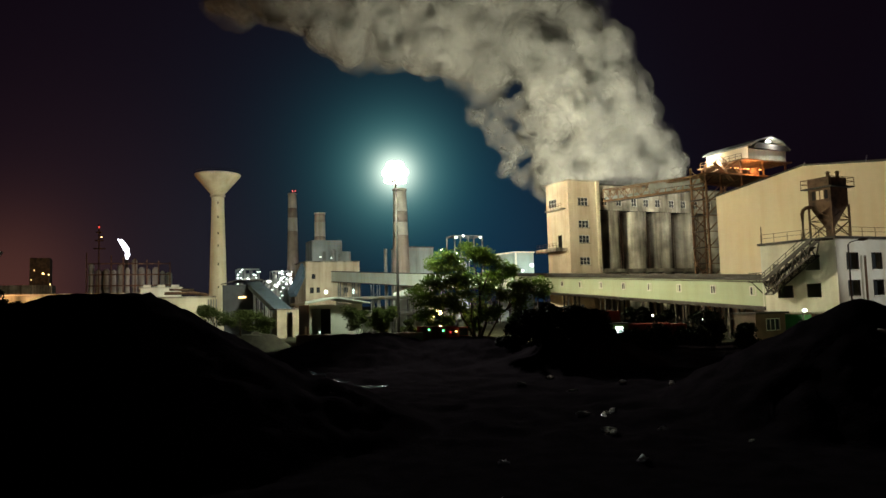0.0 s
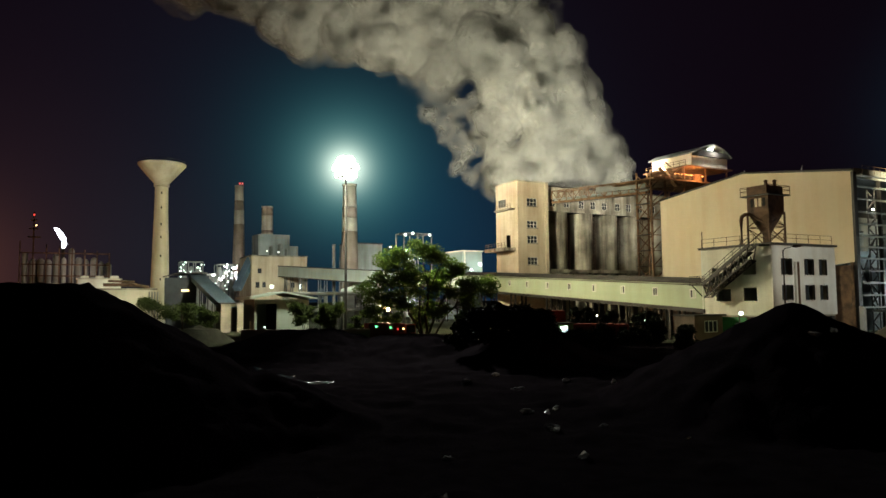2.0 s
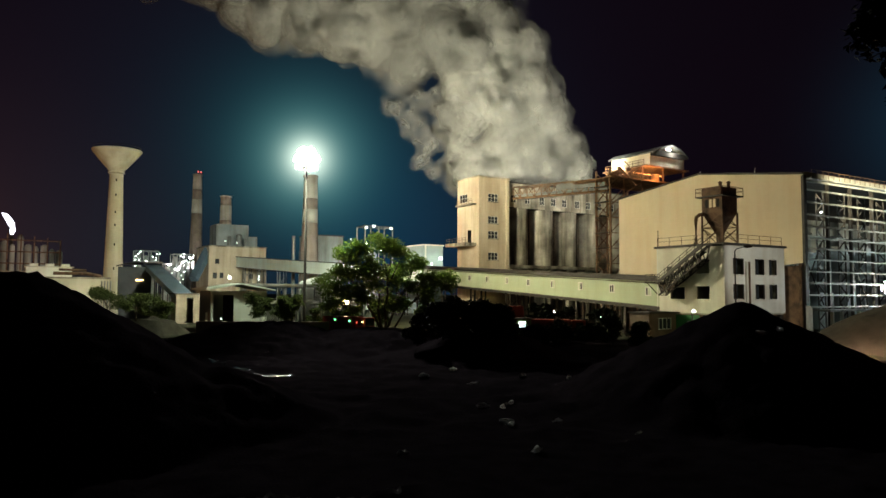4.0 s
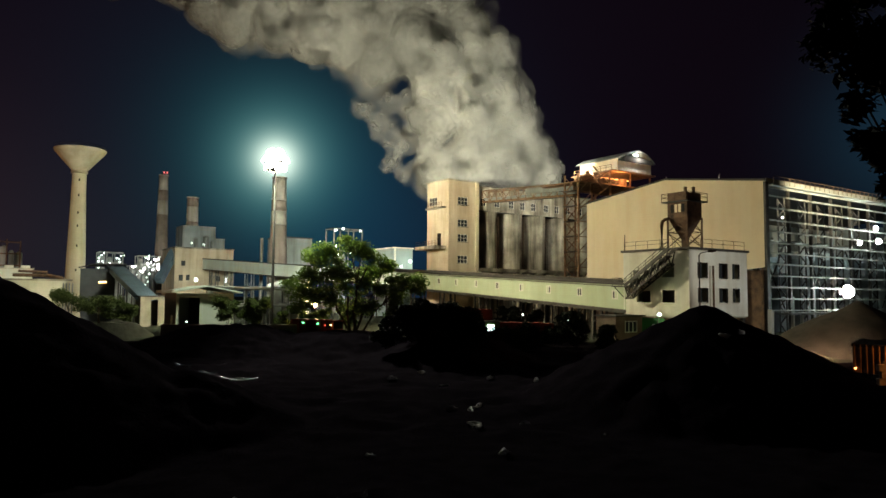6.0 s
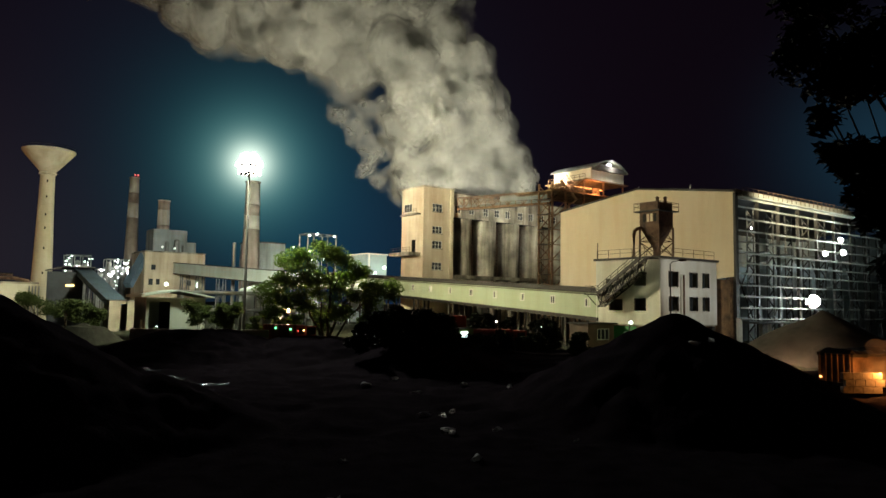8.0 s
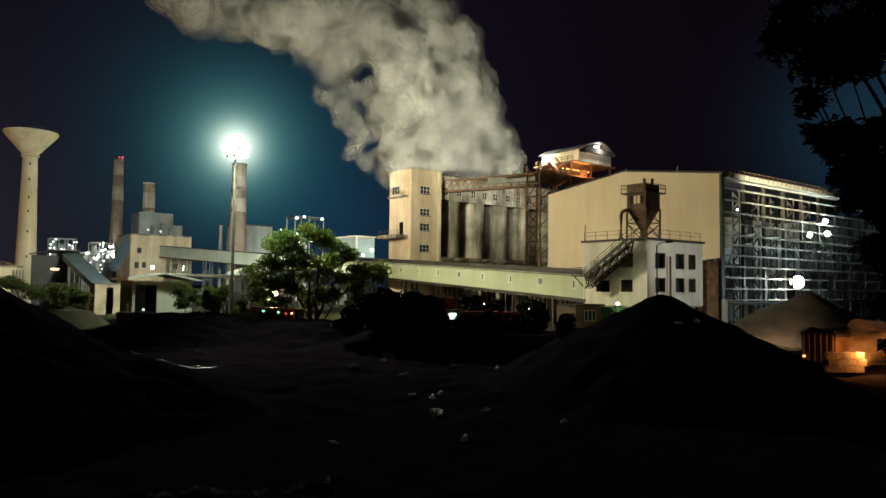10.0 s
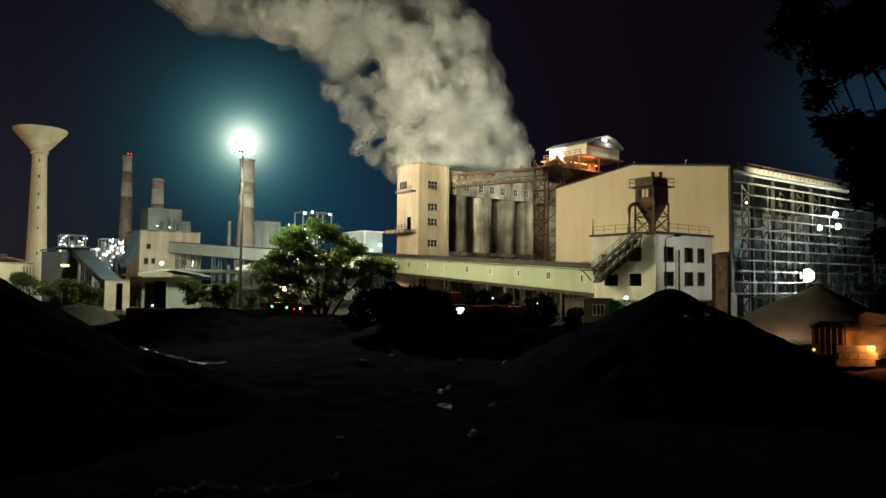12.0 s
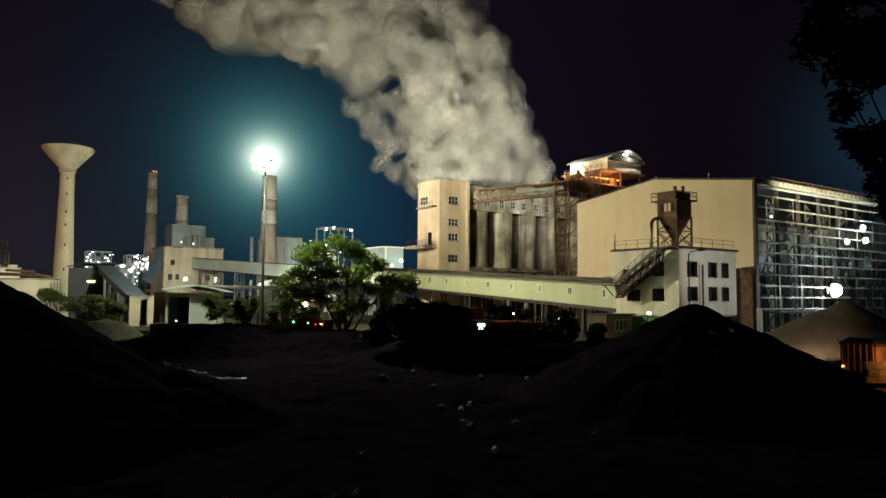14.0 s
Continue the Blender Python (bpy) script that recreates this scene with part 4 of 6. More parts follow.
part("roof_sheet", bar(bmesh.new(), TA - tn * 1.1 + Vector((0, 0, 2.78)), TB - tn * 1.1 + Vector((0, 0, 2.78)), 2.6, 0.06), GREY, truss)
part("cover", bar(bmesh.new(), TA.lerp(TB, 0.5) + tn * 0.16 + Vector((0, 0, 1.6)), TB + tn * 0.16 + Vector((0, 0, 1.6)), 0.05, 1.3), GREY, truss, "torn pale sheet cover")

# ---- gallery windows and trestles ----


def obox(bm, o, flat, side, u0, u1, s0, s1, z0, z1, rise=0.0):
    vs = [bm.verts.new(o + flat * u + side * s + Vector((0, 0, z + rise * u))) for z in (z0, z1) for u, s in ((u0, s0), (u1, s0), (u1, s1), (u0, s1))]
    for f in ((3, 2, 1, 0), (4, 5, 6, 7), (0, 1, 5, 4), (1, 2, 6, 5), (2, 3, 7, 6), (3, 0, 4, 7)):
        bm.faces.new([vs[i] for i in f])
    return bm


length = Vector((gd.x, gd.y, 0)).length
for k in range(14):
    s = 0.0185 + 0.0685 * k
    o = ga + gd * s + Vector((0, 0, -1.62))
    fr = bmesh.new()
    for u0, u1, z0, z1 in ((-0.62, -0.45, -0.68, 0.68), (0.45, 0.62, -0.68, 0.68), (-0.45, 0.45, 0.5, 0.68), (-0.45, 0.45, -0.68, -0.5), (-0.05, 0.05, -0.5, 0.5)):
        obox(fr, o, gflat, gside, u0, u1, -0.09, -0.003, z0, z1)
    w = part("window", fr, WHITE, gal_a, "pale-framed square window")
    for u0, u1 in ((-0.45, -0.05), (0.05, 0.45)):
        part("pane", obox(bmesh.new(), o, gflat, gside, u0, u1, -0.05, -0.006, -0.5, 0.5), PANE if (k + (u0 > 0)) % 3 else GALLERY, w)
part("eave_strip", bar(bmesh.new(), ga + Vector((-0.2, 0, -0.35)), ga + gd + Vector((-0.2, 0, -0.35)), 0.12, 0.1), ROOFING, gal_a)
part("bottom_beam", bar(bmesh.new(), ga + Vector((-0.06, 0, -3.95)), ga + gd + Vector((-0.06, 0, -3.95)), 0.2, 0.5), STEEL, gal_a)
part("roof_cable_tray", bar(bmesh.new(), ga + gside * 1.6 + Vector((0, 0, 0.4)), ga + gd + gside * 1.6 + Vector((0, 0, 0.4)), 0.8, 0.5), ROOFING, gal_a)


def trestle(ob, a, d, flat, side, s, drop, m):
    top = a + d * s + Vector((0, 0, -drop))
    pr = []
    for w in (0.3, 2.9):
        for u in (-1.0, 1.0):
            p = top + side * w + flat * u
            pr.append(((p.x, p.y, -0.5), tuple(p)))
    for pa, pb in pr:
        part("trestle_leg", bar(bmesh.new(), pa, pb, 0.32), m, ob)
    p, q = top + side * 0.3, top + side * 2.9
    br = []
    z = 1.0
    while z + 3 < top.z:
        br += [((p.x, p.y, z), (q.x, q.y, z + 3)), ((q.x, q.y, z), (p.x, p.y, z + 3))]
        e, f = top + side * 0.3 + flat, top + side * 0.3 - flat
        br += [((e.x, e.y, z), (f.x, f.y, z + 3)), ((e.x, e.y, z + 3), (f.x, f.y, z + 3))]
        z += 3
    part("trestle_brace", bars(br, 0.14), m, ob)


for s in (0.055, 0.10, 0.16, 0.24, 0.36, 0.49, 0.62, 0.75, 0.88, 0.985):
    trestle(gal_a, ga, gd, gflat, gside, s, 4.0, STEEL)
for s in (0.16, 0.32, 0.48, 0.64, 0.8, 0.93):
    trestle(gal_b, gb, gbd, gbflat, gbside, s, 4.5, GREY)

# ---- mast crown ----
# many oversized lenses swell the lamp to the size of its glare
for k in range(30):
    tier = k // 10
    a = 2 * math.pi * k / 10 + 0.31 * tier
    wide = (1.25, 1.6, 0.95)[tier]
    cx, cy, cz = MAST[0] + wide * math.cos(a), MAST[1] + wide * math.sin(a), (27.6, 28.7, 29.8)[tier] + 0.2 * (k % 2)
    m = pose(cx, cy, cz, 0, 62, math.degrees(a))
    hd = bmesh.new()
    bmesh.ops.create_cone(hd, cap_ends=True, segments=14, radius1=0.56, radius2=0.38, depth=0.4, matrix=m)
    f = part("lamp_head", hd, STEEL, mast)
    ln = bmesh.new()
    bmesh.ops.create_uvsphere(ln, u_segments=14, v_segments=8, radius=0.58, matrix=m @ pose(0, 0, 0.22) @ Matrix.Diagonal((1, 1, 0.5, 1)))
    part("lens", ln, LIT_WHITE, f, "oversized white lens shaped to the lamp's glare", True)
    part("arm", bars([((MAST[0], MAST[1], cz), (cx, cy, cz))], 0.1), STEEL, mast)
part("crown_ring", tube(bmesh.new(), [(MAST[0] + 1.2 * math.cos(k * math.pi / 12), MAST[1] + 1.2 * math.sin(k * math.pi / 12), 27.6) for k in range(25)], 0.07, 8), STEEL, mast)
part("base_plate", boxes((MAST[0] - 0.9, MAST[0] + 0.9, MAST[1] - 0.9, MAST[1] + 0.9, 0.6, 1.6)), CONCRETE, mast)

mast_b = thing("floodlight_mast", (MAST_B[0], MAST_B[1], 0), "tall floodlight mast half hidden behind dark foliage", "light mast")
part("pole", turned(bmesh.new(), *MAST_B, [(0.3, 0.2), (0.16, 23.4)], 12), STEEL, mast_b)
part("cross_arm", bars([((MAST_B[0] + 1.4, MAST_B[1] - 1.6, 23.2), (MAST_B[0] - 2.6, MAST_B[1] + 3.0, 23.2))], 0.16), STEEL, mast_b)
for k in range(5):
    x, y = MAST_B[0] - 2.4 + k * 0.72, MAST_B[1] + 2.76 - k * 0.83
    hd = part("lamp_head", boxes((x - 0.25, x + 0.25, y - 0.25, y + 0.25, 22.5, 23.1)), STEEL, mast_b)
    part("lens", boxes((x - 0.3, x - 0.26, y - 0.22, y + 0.22, 22.55, 23.05)), LIT_WHITE, hd)

# water tower slots and rim
for z in (12.5, 18.0, 22.5, 25.5, 29.5, 33.0):
    r = 2.34 - 0.87 * z / 35.3
    part("slot", boxes((TX - 0.3, TX - 0.02, TY - r - 0.03, TY - r + 0.5, z, z + 0.55)), DARK, tower)
part("rim_rail", tube(bmesh.new(), [(TX + 5.2 * math.cos(k * math.pi / 20), TY + 5.2 * math.sin(k * math.pi / 20), 41.0) for k in range(41)], 0.05, 6), STEEL, tower)
part("collar", turned(bmesh.new(), TX, TY, [(1.5, 34.8), (1.8, 34.95), (1.8, 35.25), (1.5, 35.4)], 40), TOWER, tower)

# ---- greenery ----


def leaf_cloud(bm, centre, r, n, size, rng, squash=0.75):
    """Small folded leaf sprays scattered through an uneven ball."""
    c = Vector(centre)
    for _ in range(n):
        d = Vector((rng.gauss(0, 1), rng.gauss(0, 1), rng.gauss(0, 1))).normalized() * r * rng.random() ** 0.45
        p = c + Vector((d.x, d.y, d.z * squash))
        t = Euler((rng.uniform(-0.9, 0.9), rng.uniform(-0.9, 0.9), rng.uniform(0, 6.3))).to_matrix()
        s = size * rng.uniform(0.6, 1.3)
        q = [p + t @ Vector(v) * s for v in ((0, -0.55, 0), (0.26, 0, 0.1), (0, 0.65, 0), (-0.26, 0, 0.1))]
        vs = [bm.verts.new(v) for v in q]
        bm.faces.new((vs[0], vs[1], vs[2]))
        bm.faces.new((vs[0], vs[2], vs[3]))


def leafy(name, x, y, foot, stems, clouds, label, category, bark, leaf, size, seed, thick=1.0):
    """A tree or bush: bent tapering stems from one foot, and a crown of leaf sprays round the given centres."""
    rng = random.Random(seed)
    ob = thing(name, (x, y, foot), label, category)
    bm = bmesh.new()
    for bx, by, bz, r in stems:
        a, b = Vector((x, y, foot - 0.3)), Vector((bx, by, bz))
        pts = [a.lerp(b, k / 6) + Vector((rng.uniform(-0.3, 0.3), rng.uniform(-0.3, 0.3), 0)) * (1 if 0 < k < 6 else 0) for k in range(7)]
        tube(bm, pts, [r * (1 - 0.13 * k) for k in range(7)], 7)
    for cx, cy, cz, r, n in clouds:
        s = min(stems, key=lambda q: (Vector(q[:3]) - Vector((cx, cy, cz))).length)
        a = Vector((x, y, foot)).lerp(Vector(s[:3]), 0.6)
        b = Vector((cx, cy, cz))
        tube(bm, [a, a.lerp(b, 0.5) + Vector((0, 0, 0.3)), b], [s[3] * 0.4, s[3] * 0.25, s[3] * 0.1], 5)
    part("trunk", bm, bark, ob, smooth=True)
    cb = bmesh.new()
    for cx, cy, cz, r, n in clouds:
        for _ in range(5):
            d = Vector((rng.gauss(0, 1), rng.gauss(0, 1), rng.gauss(0, 0.6))).normalized() * r * rng.uniform(0.2, 0.85)
            leaf_cloud(cb, Vector((cx, cy, cz)) + d, r * rng.uniform(0.45, 0.85), int(n * thick / 5), size, rng, 0.7)
    me = bpy.data.meshes.new("crown")
    bmesh.ops.translate(cb, verts=cb.verts, vec=-BASE[ob])
    cb.to_mesh(me)
    cb.free()
    me.materials.append(leaf)
    crown = new("crown", me)
    crown.parent = ob
    return ob


rng = random.Random(11)
tree_clouds = []
for u, z, r, n in ((-7.2, 8.6, 1.7, 260), (-5.6, 10.2, 2.0, 360), (-4.6, 13.2, 2.2, 420), (-2.6, 11.6, 2.2, 420), (-2.0, 15.0, 2.2, 480), (0.2, 15.6, 2.2, 500), (0.6, 12.4, 2.4, 480),
                   (2.6, 14.2, 2.4, 500), (3.4, 11.0, 2.2, 420), (5.4, 12.6, 2.0, 400), (6.8, 10.4, 2.0, 380), (8.6, 10.2, 1.8, 320), (4.8, 9.0, 1.6, 240), (-0.8, 9.0, 1.8, 260), (2.0, 8.2, 1.5, 200), (-4.0, 7.4, 1.4, 160), (7.6, 8.6, 1.3, 160), (-6.6, 11.6, 1.4, 200), (-8.8, 9.6, 1.3, 130), (-8.2, 7.6, 1.1, 90), (6.4, 7.2, 1.4, 130), (9.6, 8.8, 1.2, 110), (-2.4, 7.0, 1.3, 110), (-5.6, 8.2, 1.8, 260), (1.4, 10.2, 2.0, 320), (3.2, 6.6, 1.6, 220), (0.4, 6.4, 1.5, 200), (5.6, 5.4, 1.4, 180), (-6.8, 6.2, 1.5, 180), (-4.4, 5.2, 1.3, 150), (7.4, 6.2, 1.3, 150)):
    tree_clouds.append((47.6 + u * 0.86 + rng.uniform(-0.8, 0.8), 94.1 - u * 0.5 + rng.uniform(-2, 2), z - 0.5, r * 1.2, n))
leafy("tree", 48.3, 94.1, 1.2, [(44.5, 96, 10, 0.22), (46.6, 95, 13, 0.24), (49.2, 93.6, 13.5, 0.26), (52.0, 92, 11, 0.24), (54.6, 90.4, 9.6, 0.18)], tree_clouds,
      "spreading green tree with several thin stems", "tree", BARK, LEAF, 0.40, 5, 3.0)
for x, y, foot, r, h, seed in ((15.8, 136, 1.2, 3.2, 7.8, 1), (19.8, 134, 1.2, 3.2, 7.4, 2), (23.4, 131, 1.2, 2.4, 5.4, 3), (33.4, 106.4, 1.2, 1.9, 6.6, 4), (38.4, 108.3, 1.2, 2.2, 6.6, 5), (37.2, 104, 1.2, 2.0, 6.4, 6),
                            (43.0, 108, 1.2, 1.8, 5.0, 7), (46.4, 104, 1.2, 2.0, 5.2, 8), (52.5, 104, 1.2, 2.2, 5.5, 9)):
    rg = random.Random(seed)
    cl = [(x + rg.uniform(-r, r) * 0.7, y + rg.uniform(-r, r) * 0.7, foot + h * rg.uniform(0.35, 0.85), r * rg.uniform(0.45, 0.7), 190) for _ in range(6)]
    leafy("bush", x, y, foot, [(x + rg.uniform(-1, 1), y + rg.uniform(-1, 1), foot + h * 0.7, 0.09) for _ in range(3)], cl, "unpruned green roadside bush", "bush", BARK, LEAF_OLIVE, 0.40, seed, 3.0)
dark_clouds = [(41.2, 60.2, 6.2, 1.7, 500), (43.4, 59.2, 5.6, 1.8, 520), (39.3, 60.8, 5.6, 1.9, 700), (37.6, 61.8, 4.6, 1.8, 600), (41.0, 60.0, 5.2, 1.8, 600), (42.8, 59.0, 4.2, 1.8, 560), (35.9, 62.6, 3.4, 1.5, 420), (44.6, 58.0, 3.3, 1.6, 420), (39.0, 60.8, 3.4, 2.0, 600), (42.0, 59.4, 2.6, 2.0, 500)]
leafy("bush", 41.5, 59.6, 1.0, [(41.2, 59.4, 5.0, 0.12), (43.5, 58.4, 4.4, 0.1), (39.6, 60.4, 4.2, 0.1)], dark_clouds, "dense dark bush at the edge of the coal yard", "bush", BARK, LEAF_UNLIT, 0.40, 21, 4.0)
# bushes added to darken the undercroft, shade already in their leaf colour
for k, (x, y, h) in enumerate(((56.5, 69, 2.4), (59.5, 68.0, 3.0), (62.5, 66.0, 2.6), (65.5, 64.5, 4.2), (68.5, 62.5, 2.8), (60.5, 79.5, 4.8), (64.0, 77.0, 5.2), (67.0, 74.0, 4.6), (70.0, 71.0, 4.4), (54.5, 84.0, 3.6), (51.5, 88.0, 3.4))):
    rg = random.Random(40 + k)
    leafy("bush", x, y, 1.0, [(x, y, 2.6, 0.07)], [(x + rg.uniform(-1.6, 1.6), y + rg.uniform(-0.8, 0.8), 1.0 + h * rg.uniform(0.25, 0.9), 1.0, 170) for _ in range(7)], "low near-black bush added to darken the space under the conveyor gallery", "bush", BARK, LEAF_UNLIT, 0.40, 40 + k, 2.6)

leafy("bush", -8.0, 49.9, heap_height(-8.0, 49.9), [(-7.6, 49.8, 8.9, 0.06)], [(-7.0, 49.6, 8.4, 0.7, 200), (-8.2, 50.0, 8.7, 0.8, 260), (-9.4, 50.4, 8.6, 0.8, 260), (-6.0, 49.2, 8.0, 0.5, 120)], "dark scrub on the crest of the coal heap", "bush", BARK, LEAF_UNLIT, 0.22, 61, 2.0)

# overhanging tree close to the viewpoint
NT = (18.6, 4.4)
near_clouds = []
for az, dist, z, r, n in ((66.5, 15.4, 10.6, 0.5, 110), (68.0, 15.6, 10.2, 0.6, 170), (69.5, 15.8, 9.6, 0.7, 210), (70.6, 16.0, 10.6, 0.8, 240), (71.5, 16.4, 8.8, 0.8, 240), (72.5, 16.6, 11.3, 0.9, 260), (69.0, 15.8, 8.3, 0.4, 90),
                          (73.0, 17.0, 9.8, 1.0, 300), (70.2, 16.0, 7.9, 0.5, 110), (67.8, 15.6, 12.0, 0.8, 200), (65.6, 15.4, 12.5, 0.8, 170), (63.8, 15.2, 12.6, 0.6, 110), (69.8, 16.0, 12.6, 0.9, 240), (72.0, 16.4, 13.0, 1.0, 260),
                          (66.8, 15.6, 13.6, 0.9, 200), (64.6, 15.4, 13.9, 0.8, 150), (74.5, 17.5, 12.0, 1.2, 300), (75.0, 17.5, 9.0, 1.1, 280), (65.6, 15.2, 11.2, 0.35, 60), (71.4, 16.2, 7.2, 0.4, 90), (70.9, 16.2, 6.5, 0.4, 90), (71.8, 16.4, 6.1, 0.5, 120), (70.0, 16.0, 7.2, 0.3, 60), (69.6, 15.8, 8.9, 0.45, 110), (68.6, 15.7, 9.2, 0.35, 80)):
    a = radians(az + 0.8)
    near_clouds.append((dist * math.sin(a), dist * math.cos(a), z, r, n))
# silhouette against the sky comes from the near-black leaf colour
leafy("tree", NT[0], NT[1], 0.1, [(17.6, 5.4, 12.5, 0.2), (16.4, 5.9, 10.6, 0.12), (16.8, 5.2, 14.0, 0.16), (17.2, 5.4, 8.8, 0.1)], near_clouds, "dark tree with drooping leaf sprays close to the viewpoint", "tree", BARK, LEAF_UNLIT, 0.23, 33, 3.3)

# ---- gravel heap and truck ----
gh = bmesh.new()
rows = []
for j in range(15):
    r = 13.5 * j / 14
    rows.append([gh.verts.new((87.0 + r * math.cos(a) * 1.05, 40.6 + r * math.sin(a), 0.4 + (7.0 - 0.52 * r + 0.35 * noise.noise(Vector((r * math.cos(a), r * math.sin(a), 4)) * 0.4)) * (1 if j < 14 else 0))) for a in (2 * math.pi * k / 48 for k in range(48))])
for lo, hi in zip(rows, rows[1:]):
    for k in range(48):
        gh.faces.new((lo[k], lo[(k + 1) % 48], hi[(k + 1) % 48], hi[k]))
bmesh.ops.remove_doubles(gh, verts=gh.verts, dist=0.01)
GRAVEL = mat("dusty_gravel", (0.10, 0.09, 0.075), 0.95, var=0.35, scale=0.6, fine=8, bump=0.6, spec=0.1)
solo("gravel_heap", gh, GRAVEL, "dusty brown-grey heap of crushed stone beside the hall", "heap", (87.0, 40.6, 0.4), True, "stuff")

truck = thing("dump_truck", (60.3, 27.2, 0.8), "dark high-sided dump truck with lit tail lamps", "truck")
TM = pose(60.6, 27.3, 0.55, 0, 0, -104)


def tb(name, m, *sizes, label="", parent=None):
    bm = boxes(*sizes)
    bm.transform(TM)
    return part(name, bm, m, parent or truck, label)


body = tb("cargo_box", RUST, (-1.6, 1.6, 0, 0.1, 1.0, 3.3), (-1.6, -1.5, 0.1, 6.2, 1.0, 3.3), (1.5, 1.6, 0.1, 6.2, 1.0, 3.3), (-1.5, 1.5, 6.1, 6.2, 1.0, 3.3), (-1.5, 1.5, 0.1, 6.1, 1.0, 1.12))
for k in range(6):
    tb("rib", RUST, (-1.45 + k * 0.55, -1.35 + k * 0.55, -0.08, -0.003, 1.0, 3.3), parent=body)
sheet_bm = bmesh.new()
sheet = [[sheet_bm.verts.new(TM @ Vector((-1.66 + 0.332 * i, -0.06 + 0.32 * j, 3.34 if i in (0, 10) or j in (0, 20) else 3.55 + 0.28 * noise.noise(Vector((i * 0.6, j * 0.45, 2.0))) + 0.12 * math.sin(i * math.pi / 10)))) for j in range(21)] for i in range(11)]
hem = [sheet_bm.verts.new(v.co + Vector((0, 0, -0.22 - 0.1 * noise.noise(v.co * 1.7)))) for v in sheet[0] + [r[20] for r in sheet[1:]] + sheet[10][19::-1] + [r[0] for r in sheet[9:0:-1]]]
rim = sheet[0] + [r[20] for r in sheet[1:]] + sheet[10][19::-1] + [r[0] for r in sheet[9:0:-1]]
for k in range(len(rim)):
    n2 = (k + 1) % len(rim)
    sheet_bm.faces.new((rim[k], rim[n2], hem[n2], hem[k]))
for i in range(10):
    for j in range(20):
        sheet_bm.faces.new((sheet[i][j], sheet[i + 1][j], sheet[i + 1][j + 1], sheet[i][j + 1]))
part("tarpaulin", sheet_bm, DARK, truck, "rumpled dark tarpaulin over the load")
tb("cab", RED, (-1.25, 1.25, 6.5, 8.4, 0.9, 3.1))
tb("chassis", STEEL, (-0.5, 0.5, 0.2, 8.2, 0.7, 0.95))
for sx in (-1.3, 1.3):
    for sy in (1.0, 2.3, 7.2):
        wh = bmesh.new()
        bmesh.ops.create_cone(wh, cap_ends=True, segments=20, radius1=0.52, radius2=0.52, depth=0.35, matrix=TM @ pose(sx, sy, 0.52, 0, 90, 0))
        part("wheel", wh, DARK, truck)
    tb("tail_lamp", LIT_ORANGE, (sx - 0.1, sx + 0.1, -0.12, -0.085, 1.25, 1.4))
BLOCK = mat("concrete_block", (0.26, 0.22, 0.17), 0.9, var=0.5, scale=1.2, fine=6, bump=0.5)
# blocks added to stand in for the truck's lit lower side boards
wall_low = thing("side_board_blocks", (57.8, 24.1, 1.0), "low concrete blocks in place of the truck's orange-lit side boards", "wall")
for r in range(3):
    for k in range(4):
        o = Vector((56.6, 24.9, 1.15 + r * 0.52)) + Vector((0.816, -0.578, 0)) * (k * 0.76 + (0.2 if r % 2 else 0))
        part("block", obox(bmesh.new(), o, Vector((0.816, -0.578, 0)), Vector((0.578, 0.816, 0)), 0.0, 0.73, 0.0, 0.4, 0.0, 0.49), BLOCK, wall_low)
# ---- huts, shed, vehicles under the gallery ----
HUTWALL = mat("brown_render", (0.16, 0.12, 0.085), 0.9, var=0.4, scale=0.6, fine=4, bump=0.2)
hut = thing("hut", (71, 65.4, 1.0), "small rendered hut with a broad window", "hut")
part("wall", pierced("y", 63.5, 63.7, 71.2, 76.4, 0.8, 5.0, [(73.0, 75.4, 2.9, 4.4)]), HUTWALL, hut)
part("wall", boxes((71.2, 76.4, 66.6, 66.8, 0.8, 5.0), (71.2, 71.4, 63.7, 66.6, 0.8, 5.0), (76.2, 76.4, 63.7, 66.6, 0.8, 5.0)), HUTWALL, hut)
part("roof", boxes((70.9, 76.7, 63.1, 67.1, 5.0, 5.2)), ROOFING, hut)
window(hut, "y", 73.0, 2.9, 2.4, 1.5, 63.6, 3, 1, WHITE)
ul = thing("bulkhead_lamp", (74.1, 58.6, 5.2), "bright greenish lamp on a bracket under the house", "lamp")
part("lens", turned(bmesh.new(), 74.1, 58.8, [(0.1, 5.2), (0.25, 5.3), (0.25, 5.5), (0.1, 5.6)], 16), LIT_COOL, ul)
part("post", bars([((74.3, 59.2, 0.5), (74.3, 59.2, 5.6)), ((74.3, 59.2, 5.5), (74.1, 58.8, 5.5))], 0.12), STEEL, ul)
part("green_sheet", boxes((76.9, 77.0, 60.2, 64.4, 0.8, 4.8)), mat("green_sheet", (0.05, 0.22, 0.07), 0.6, var=0.3), house, "green sheet screen between the columns")

shed = thing("shed", (29, 113.5, 1.0), "low shed with dark side, cream wall and pale eave board", "shed")
# dark steel stands in for the unlit inside seen through the open side
part("wall", boxes((27.6, 27.8, 113.7, 121, 0.5, 7.7)), STEEL, shed, "dark sheet closing the open, unlit side")
part("wall", pierced("y", 113.5, 113.7, 27.6, 36.6, 0.5, 7.7, [(28.0, 31.2, 0.5, 7.0)]), GREY_SHEET, shed)
part("wall", boxes((27.8, 36.6, 120.8, 121, 0.5, 7.7), (36.4, 36.6, 113.7, 120.8, 0.5, 7.7)), GREY_SHEET, shed)
